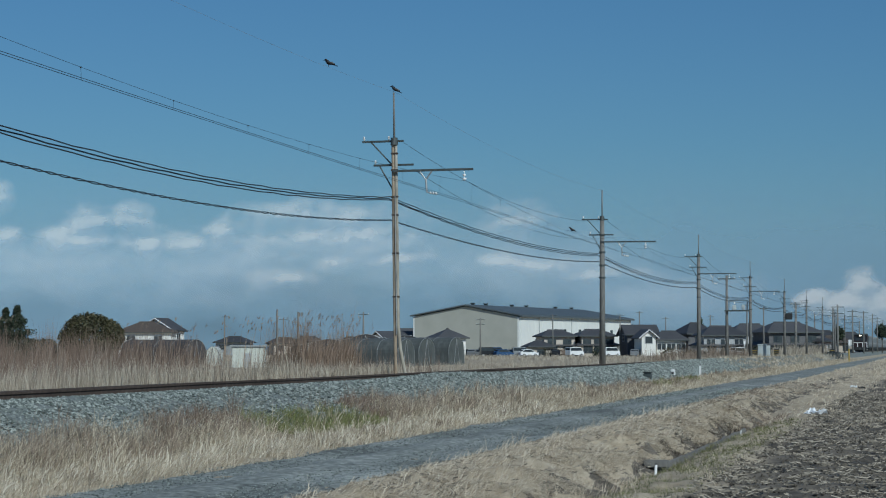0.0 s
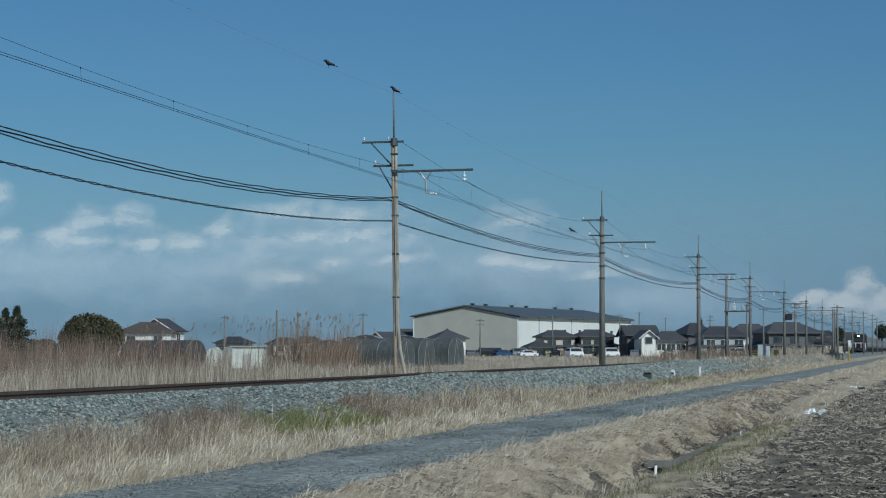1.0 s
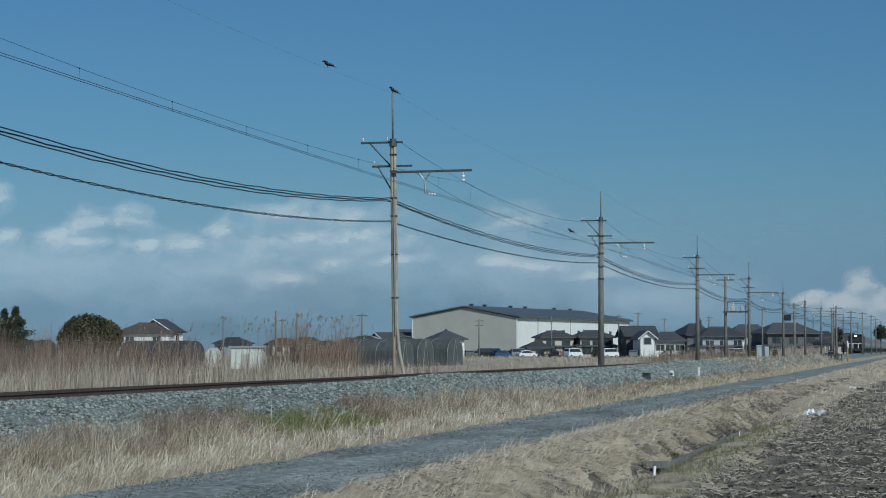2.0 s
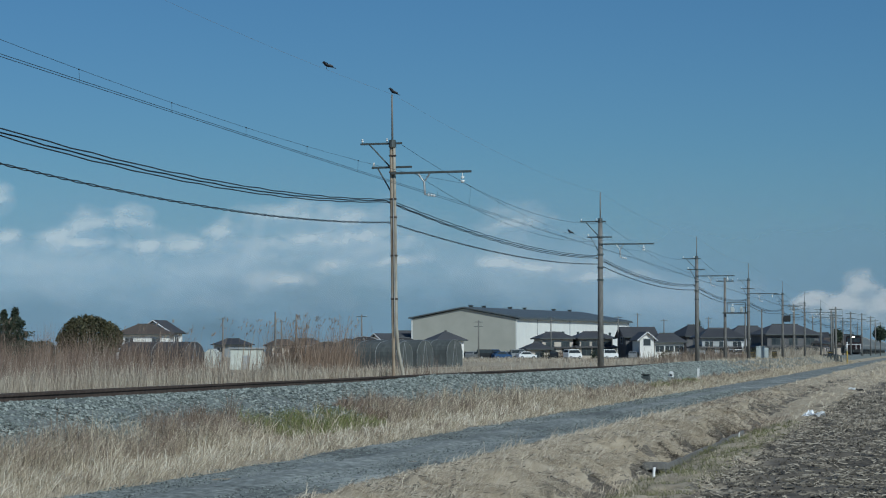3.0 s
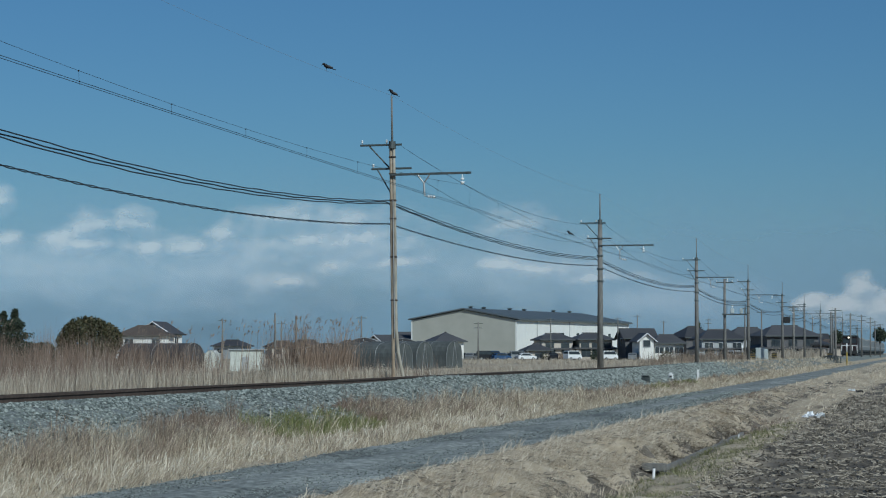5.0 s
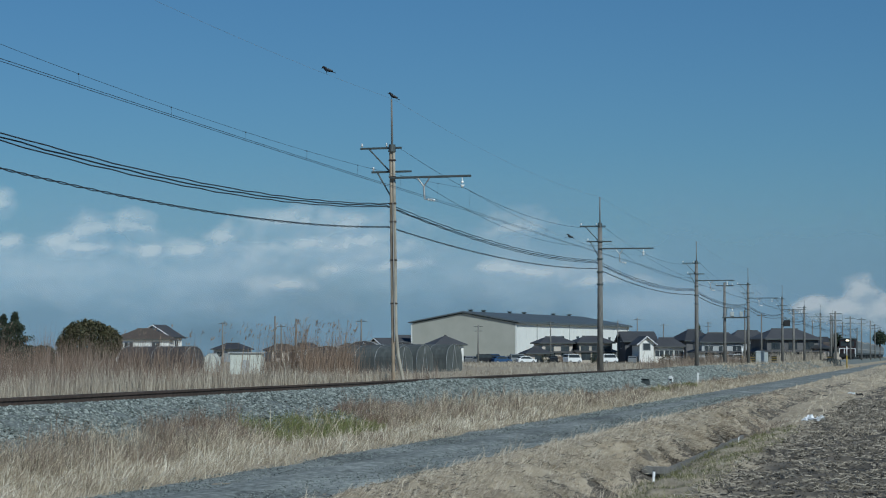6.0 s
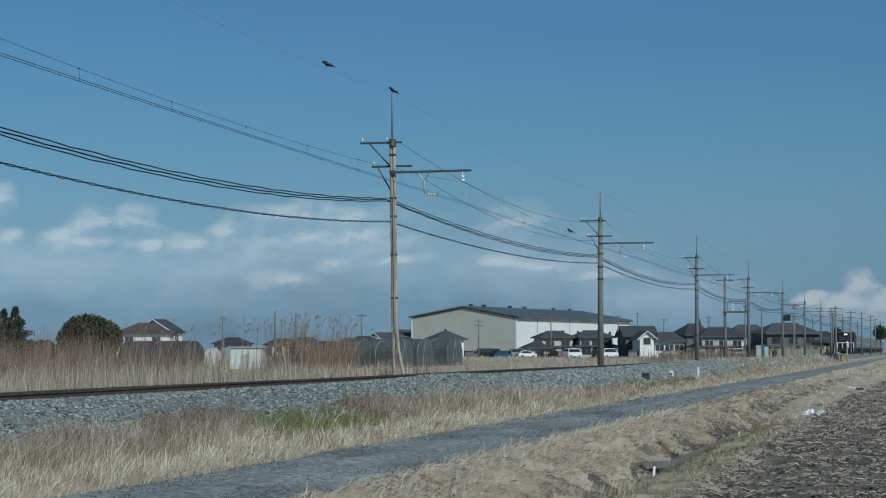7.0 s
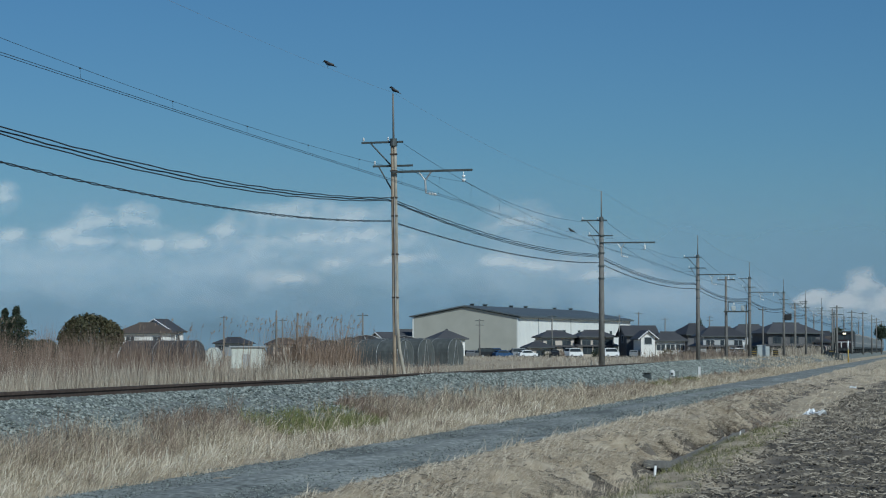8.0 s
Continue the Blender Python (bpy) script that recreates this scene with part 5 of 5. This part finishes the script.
part("case", box(bmesh.new(), -0.25, 0.25, -0.62, 0.1, 0.1, 0.8, 0.04), M_BLACK, sp)
part("bracket", box(bmesh.new(), -0.06, 0.06, 0.08, 0.2, 0.2, 0.6), M_STEEL, sp)

# ---- the crossing ----
cab = thing("relay_cabinet", pose(282.0, 18.1, 0.3), "pale grey steel relay cabinet on a concrete base", "cabinet")
part("body", box(bmesh.new(), -0.5, 0.5, -0.68, 0.68, 0.12, 1.6, 0.03), M_CABINET, cab)
part("base", box(bmesh.new(), -0.55, 0.55, -0.75, 0.75, -0.4, 0.12), M_CONCRETE, cab)
part("top", box(bmesh.new(), -0.55, 0.55, -0.3, 0.7, 1.6, 1.75, 0.03), M_CABINET, cab)
part("door", box(bmesh.new(), -0.53, -0.5, -0.6, 0.6, 0.2, 1.5), M_CABINET, cab)


def gate_machine(x, y, label):
    g = thing("crossing_gate", pose(x, y, 0.35), label, "crossing gate", "crossing gates")
    part("box", box(bmesh.new(), -0.25, 0.25, -0.3, 0.3, 0.35, 1.15, 0.03), M_BLACK, g)
    for k in range(3):
        part("stripe", box(bmesh.new(), -0.26, 0.26, -0.31, 0.31, 0.45 + 0.25 * k, 0.49 + 0.25 * k), M_YELLOW, g, "yellow warning stripe")
    part("leg", box(bmesh.new(), -0.12, 0.12, -0.15, 0.15, -0.5, 0.35), M_YELLOW, g)
    return g


gate_machine(286, 16.95, "black and yellow striped crossing gate machine")
gate_machine(281, 19.1, "black and yellow striped crossing gate machine")
gate_machine(312, 11.6, "black and yellow striped crossing gate machine")
for x, y, h in ((284.0, 8.65, 2.25), (283.4, 20.4, 2.1)):
    w = thing("warning_post", pose(x, y, 0.3), "slim post, yellow below and white above", "post", "crossing posts")
    part("lower_post", rod(bmesh.new(), (0, 0, -0.4), (0, 0, h * 0.55), 0.075, 0.075), M_YELLOW, w, "yellow lower post", True)
    part("upper_post", rod(bmesh.new(), (0, 0, h * 0.55), (0, 0, h), 0.07, 0.07), M_WHITE, w, "white upper post", True)
board = thing("sign_board", pose(540, 16.2, 0), "small white board on a steel post", "sign")
part("panel", box(bmesh.new(), -0.03, 0.03, -0.42, 0.42, 2.1, 3.5, 0.01), M_WHITE, board)
part("post", rod(bmesh.new(), (0.06, 0, -0.2), (0.06, 0, 3.4), 0.05), M_GALV, board)
for k, (x, y) in enumerate(((292, 10.2), (296, 10.9), (300, 11.3), (306, 10.9))):
    b = thing("bicycle_rack", pose(x, y, 0.25, 0, 0, 20 * k), "dark tangle of low steel railing and scrap", "railing", "scrap railings")
    for j in range(4):
        link("hoop", tube_mesh("hoop", [(0.55 * math.cos(q), -0.6 + j * 0.4, 0.45 + 0.42 * math.sin(q)) for q in np.linspace(0, 6.283, 13)], 0.04, M_STEEL), b)
    part("bar", rod(bmesh.new(), (0, -0.8, 0.1), (0, 0.8, 0.1), 0.05), M_STEEL, b)

# ---- small things by the track, the ditch and the field ----
mk = thing("marker_post", pose(111.8, 10.05, 0.17), "short white-painted wooden marker post", "post")
part("post", box(bmesh.new(), -0.05, 0.05, -0.05, 0.05, -0.2, 0.56, 0.008), M_WHITE, mk)
part("cap", box(bmesh.new(), -0.055, 0.055, -0.055, 0.055, 0.56, 0.59), M_GALV, mk)
gp = thing("gradient_post", pose(103.6, 10.45, 0.36), "low white stone marker with a dark figure panel", "marker")
part("stone", box(bmesh.new(), -0.06, 0.06, -0.10, 0.10, -0.15, 0.30, 0.04), M_WHITE, gp)
part("panel", box(bmesh.new(), -0.075, -0.06, -0.05, 0.05, 0.1, 0.18), M_BLACK, gp, "plain dark bar")
tb = thing("trackside_box", pose(93.6, 10.4, 0.43), "dark weathered steel trackside box", "box")
part("case", box(bmesh.new(), -0.16, 0.16, -0.16, 0.16, -0.1, 0.17, 0.04), M_STEEL, tb)
part("lid", box(bmesh.new(), -0.175, 0.175, -0.175, 0.175, 0.17, 0.2, 0.01), M_BLACK, tb)
for x, y, z, h, r in ((38.9, 4.22, -0.66, 0.34, 0.022), (54.0, 4.0, -0.66, 0.38, 0.011)):
    st = thing("stake", pose(x, y, z, 4, 3, 0), "thin white plastic stake in the ditch", "stake", "ditch stakes")
    part("shaft", rod(bmesh.new(), (0, 0, -0.1), (0, 0, h), r, r), M_WHITE, st, smooth=True)
    part("tip", rod(bmesh.new(), (0, 0, h), (0, 0, h + 0.02), r * 1.15, r * 0.6), M_BLACK if r > 0.02 else M_WHITE, st)
pipe = thing("drain_pipe", pose(40.6, 4.38, -0.32, 0, 0, -6), "grey concrete drain slab at the ditch", "drain")
part("slab", box(bmesh.new(), -0.12, 0.12, -0.22, 0.19, -0.13, 0.0, 0.02), M_CONCRETE, pipe)


ex = np.arange(40.5, 60.0, 0.5)
ev, ef = [], []
for i, x in enumerate(ex):
    yc, zc = 4.28 + 0.05 * noise.noise((x * 0.3, 0, 0)), -0.40 + 0.04 * noise.noise((x * 0.7, 3, 0))
    ev += [(x, yc - 0.025, zc - 0.25), (x, yc - 0.025, zc), (x, yc + 0.025, zc), (x, yc + 0.025, zc - 0.25)]
    if i:
        q = (i - 1) * 4
        ef += [(q + j, q + j + 1, q + j + 5, q + j + 4) for j in range(3)]
tagged(link("ditch_edge", mesh_from("ditch_edge", ev, ef, M_CONCRETE)), "narrow grey concrete ditch edging", "edging", kind="structure")


def litter(name, x, y, s, seed, mat, label):
    """A crumpled sheet lying on the ground."""
    r = np.random.default_rng(seed)
    z0 = float(rough_z(np.array([x]), np.array([y]))[0])
    n = 9
    v = []
    for i in range(n):
        for j in range(n):
            u, w2 = i / (n - 1) - 0.5, j / (n - 1) - 0.5
            v.append((u * s * 1.7 + r.normal(0, 0.03 * s), w2 * s * 1.2 + r.normal(0, 0.03 * s), 0.02 + 0.95 * s * abs(noise.noise((u * 3 + seed, w2 * 3, 0))) + r.normal(0, 0.02 * s)))
    f = [(i * n + j, (i + 1) * n + j, (i + 1) * n + j + 1, i * n + j + 1) for i in range(n - 1) for j in range(n - 1)]
    ob = link(name, mesh_from(name, v, f, mat))
    ob.matrix_basis = pose(x, y, z0 + 0.09, 0, 0, 20 * seed)
    sol = ob.modifiers.new("thick", "SOLIDIFY")
    sol.thickness = 0.006
    return tagged(ob, label, "litter")


litter("plastic_bag", 63.9, 2.8, 0.3, 3, M_PLASTIC, "crumpled white plastic sheet on the bank")
litter("plastic_scrap", 104.5, 3.0, 0.16, 5, M_PLASTIC, "scrap of white plastic on the field's edge")
litter("dark_scrap", 104.8, 2.68, 0.16, 6, M_BLACK, "scrap of black plastic on the field's edge")


# ---- parked cars ----
def car(x, y, yaw, paint, label, kind="van"):
    c = thing("parked_car", pose(x, y, 0.0, 0, 0, yaw), label, "car", "parked cars")
    if kind == "van":
        L2, H2 = 1.65, 1.85
        side_line = [(-L2, 0.35), (L2, 0.35), (L2, 0.95), (L2 * 0.78, 1.15), (L2 * 0.52, H2), (-L2 * 0.92, H2), (-L2, 1.1)]
        glass = [(L2 * 0.74, 1.15), (L2 * 0.5, H2 - 0.12), (-L2 * 0.88, H2 - 0.12), (-L2 * 0.93, 1.15)]
    else:
        L2, H2 = 1.85, 1.45
        side_line = [(-L2, 0.3), (L2, 0.3), (L2, 0.75), (L2 * 0.55, 0.92), (L2 * 0.2, H2), (-L2 * 0.55, H2), (-L2 * 0.85, 0.95), (-L2, 0.9)]
        glass = [(L2 * 0.5, 0.93), (L2 * 0.19, H2 - 0.1), (-L2 * 0.53, H2 - 0.1), (-L2 * 0.78, 0.95)]
    bm = prism(bmesh.new(), side_line, -0.8, 0.8)
    bmesh.ops.bevel(bm, geom=list(bm.edges), offset=0.06, segments=2, affect="EDGES")
    part("body", bm, paint, c, smooth=False)
    part("side_glass", prism(bmesh.new(), glass, -0.815, -0.79), M_PANE, c, "dark glass")
    part("side_glass", prism(bmesh.new(), glass, 0.79, 0.815), M_PANE, c, "dark glass")
    ws = box(bmesh.new(), -0.02, 0.02, -0.66, 0.66, 1.0, H2 - 0.15)
    part("rear_glass", ws, M_PANE, c, "dark glass").location = (-L2 * (0.97 if kind == "van" else 0.74), 0, 0)
    for sx in (-1, 1):
        for sy in (-1, 1):
            w = part("wheel", rod(bmesh.new(), (sx * L2 * 0.62, sy * 0.62, 0.31), (sx * L2 * 0.62, sy * 0.83, 0.31), 0.31, 0.31, 14), M_TYRE, c)
            part("rim", rod(bmesh.new(), (sx * L2 * 0.62, sy * 0.83, 0.31), (sx * L2 * 0.62, sy * 0.845, 0.31), 0.19, 0.19, 12), M_GALV, w)
    for sy in (-0.62, 0.62):
        part("headlight", box(bmesh.new(), L2 - 0.03, L2 + 0.02, sy - 0.14, sy + 0.14, 0.68, 0.84), M_PORCELAIN, c)
    return c


car(461.0, 65.0, V + 35, M_CAR_WHITE, "white van parked before the houses")
car(462.0, 58.3, V + 30, M_CAR_WHITE, "white minivan parked before the houses")
car(462.0, 74.0, V + 20, M_CAR_WHITE, "white saloon car in the car park", "saloon")
car(464.5, 77.6, V + 85, M_CAR_SILVER, "silver car in the car park", "saloon")
car(463.5, 80.6, V + 40, M_CAR_BLUE, "dark blue van in the car park")
car(465.0, 83.6, V + 95, M_CAR_SILVER, "silver hatchback in the car park", "saloon")
car(464.0, 86.6, V + 80, M_CAR_BLACK, "black car in the car park", "saloon")
car(458.4, 83.8, V + 70, M_CAR_SILVER, "silver hatchback at the edge of the car park", "saloon")
car(461.0, 81.6, V + 15, M_CAR_BLACK, "black van in the car park")
car(460.5, 78.5, V + 25, M_CAR_BLUE, "dark blue hatchback in the car park", "saloon")
car(463.0, 75.6, V + 10, M_CAR_SILVER, "silver van in the car park")
car(466.0, 69.5, V + 95, M_CAR_BLACK, "black car beside the houses", "saloon")
car(465.0, 54.0, V + 80, M_CAR_SILVER, "silver car beside the white house", "saloon")
car(454.0, 33.8, V + 40, M_CAR_WHITE, "white car beside the grey house")


# ---- crows ----
def crow(x, y, z, yaw, lean, label):
    """A crow: beak towards its own +x; lean in degrees tips it forward."""
    c = thing("crow", pose(x, y, z, 0, 0, yaw), label, "crow", "perched crows")
    tip = Matrix.Rotation(radians(lean), 4, "Y")
    body = part("body", ball(ball(bmesh.new(), tip @ Vector((0, 0, 0.155)), 0.1, (1.45, 0.68, 0.68), 14, tip), tip @ Vector((0.09, 0, 0.19)), 0.07, (1.2, 0.9, 1.0), 12, tip), M_CROW, c, smooth=True)
    tail = bmesh.new()
    box(tail, -0.36, -0.08, -0.04, 0.04, 0.12, 0.142, 0.008)
    bmesh.ops.transform(tail, matrix=tip, verts=tail.verts)
    part("tail", tail, M_CROW, c)
    for s in (-1, 1):
        part("wing", ball(bmesh.new(), tip @ Vector((-0.06, s * 0.068, 0.165)), 0.1, (1.75, 0.16, 0.55), 12, tip), M_CROW, c, smooth=True)
        part("leg", rod(bmesh.new(), (0.0, s * 0.03, 0.0), (-0.01, s * 0.035, 0.11), 0.008, 0.014, 6), M_CROW, c)
    head = part("head", ball(bmesh.new(), (0.035, 0, 0.045), 0.052, (1.15, 0.9, 0.95), 12), M_CROW, c, smooth=True)
    head.location = tip @ Vector((0.13, 0, 0.20))
    part("beak", rod(bmesh.new(), (0.08, 0, 0.042), (0.15, 0, 0.03), 0.022, 0.004, 8), M_CROW, head)
    c.scale = (0.66, 0.66, 0.66)
    return c, head, head.location.copy()


crow_a, head_a, neck_a = crow(63.8, 15.6, 9.02, 106, -16, "black crow perched on the earth wire")
crow_b, head_b, neck_b = crow(72.3, 15.66, 9.2, 104, -24, "black crow perched on the pole's tip")
crow_c, head_c, neck_c = crow(94.2, 13.4, float(np.interp(94.2, msg[:, 0], msg[:, 2])), 106, -22, "black crow perched on the contact line")
crow_c.scale = (0.58, 0.58, 0.58)

# ---- the train ----
train = thing("train", pose(495.6, 12.93, 0.915), "long goods train: maroon engine, white handrails, grey wagons", "train")
eng = part("engine_body", box(bmesh.new(), 1.6, 14.0, -1.4, 1.4, 0.95, 3.35, 0.12), M_TRAIN_FACE, train, "dark maroon engine body")
part("engine_roof", box(bmesh.new(), 1.4, 14.2, -1.3, 1.3, 3.35, 3.62, 0.1), M_STEEL, train)
part("windscreen", box(bmesh.new(), 1.57, 1.62, -1.15, -0.08, 2.25, 3.05, 0.01), M_PANE, eng, "dark glass")
part("windscreen", box(bmesh.new(), 1.57, 1.62, 0.08, 1.15, 2.25, 3.05, 0.01), M_PANE, eng, "dark glass")
part("deck", box(bmesh.new(), 0.2, 15.4, -1.4, 1.4, 0.72, 0.95, 0.03), M_STEEL, train)
part("buffer_beam", box(bmesh.new(), 0.0, 0.25, -1.35, 1.35, 0.35, 0.95, 0.03), M_BLACK, train)
part("coupler", box(bmesh.new(), -0.35, 0.1, -0.15, 0.15, 0.45, 0.75, 0.03), M_STEEL, train)
part("bogie", box(bmesh.new(), 2.0, 5.2, -1.1, 1.1, 0.06, 0.72, 0.1), M_BLACK, train)
part("bogie", box(bmesh.new(), 10.2, 13.4, -1.1, 1.1, 0.06, 0.72, 0.1), M_BLACK, train)
for y in (-1.32, -0.5, 0.5, 1.32):
    part("handrail_post", rod(bmesh.new(), (0.12, y, 0.4), (0.12, y, 1.85), 0.07, 0.07), M_WHITE, train, "white handrail post")
part("handrail", rod(bmesh.new(), (0.12, -1.32, 1.85), (0.12, 1.32, 1.85), 0.055, 0.055), M_WHITE, train, "white handrail")
case = part("headlight_case", box(bmesh.new(), 1.30, 1.75, -0.42, 0.42, 2.98, 3.5, 0.06), M_BLACK, train)
for y in (-0.14, 0.14):
    part("headlight", rod(bmesh.new(), (1.30, y, 3.22), (1.24, y, 3.22), 0.11, 0.11, 14), M_LAMP, case, "lit warm headlight")
for k in range(20):
    x0 = 16.2 + k * 14.2
    hgt = (3.15, 3.3, 3.2, 3.05)[k % 4]
    w = part("wagon", box(bmesh.new(), x0, x0 + 13.4, -1.38, 1.38, 1.05, hgt, 0.08), M_TRAIN_SIDE, train, "grey box wagon")
    part("frame", box(bmesh.new(), x0 - 0.1, x0 + 13.5, -1.3, 1.3, 0.75, 1.05), M_BLACK, w)
    part("side_rail", box(bmesh.new(), x0, x0 + 13.4, -1.42, -1.38, 1.7, 1.86), M_TRAIN_BAND, w)
    part("top_rail", box(bmesh.new(), x0, x0 + 13.4, -1.42, -1.36, hgt - 0.16, hgt + 0.02), M_TRAIN_BAND, w)
    for xb in (x0 + 1.2, x0 + 9.6):
        part("bogie", box(bmesh.new(), xb, xb + 2.6, -1.1, 1.1, 0.06, 0.78, 0.08), M_BLACK, w)


# ---- movement ----
def motions():
    walk(train, [(t, pose(495.6 - 11.4 * t, 12.93, 0.915)) for t in (0.0, 2.0, 4.0, 6.0, 8.0)])
    for sheet, turn in ((cloud_west, 0.138), (cloud_mid, 0.058), (cloud_veil, 0.058), (cloud_east, 0.037)):
        walk(sheet, [(0.0, pose(0, 0, 0)), (4.0, pose(0, 0, 0, 0, 0, -turn / 2)), (8.0, pose(0, 0, 0, 0, 0, -turn))])
    for k, c in enumerate(CLUMPS):
        x, y, z = c.matrix_basis.translation
        rows = []
        for q in range(17):
            t = q * 0.5
            gust = 0.9 * math.sin(t * 2.1 + k * 0.55) + 0.6 * math.sin(t * 3.7 + k * 1.3)
            rows.append((t, pose(x, y, z, 0.6 * gust, 0.9 * gust, 0)))
        walk(c, rows)
    # crow_a turns from looking about to crouching forward; the others turn their heads a little
    for head, neck, turns in ((head_a, neck_a, ((0.0, 0, 0), (1.5, 4, 0), (2.8, 8, 20), (3.6, 25, 35), (4.7, 22, 25), (6.0, 25, 20), (8.0, 20, 15))),
                              (head_b, neck_b, ((0.0, 0, 0), (3.0, 0, 4), (6.0, 4, 10), (8.0, 6, 0))),
                              (head_c, neck_c, ((0.0, 0, 0), (4.0, 5, 12), (8.0, 0, 0)))):
        walk(head, [(t, pose(neck.x, neck.y, neck.z, 0, b, a)) for t, b, a in turns])


motions()
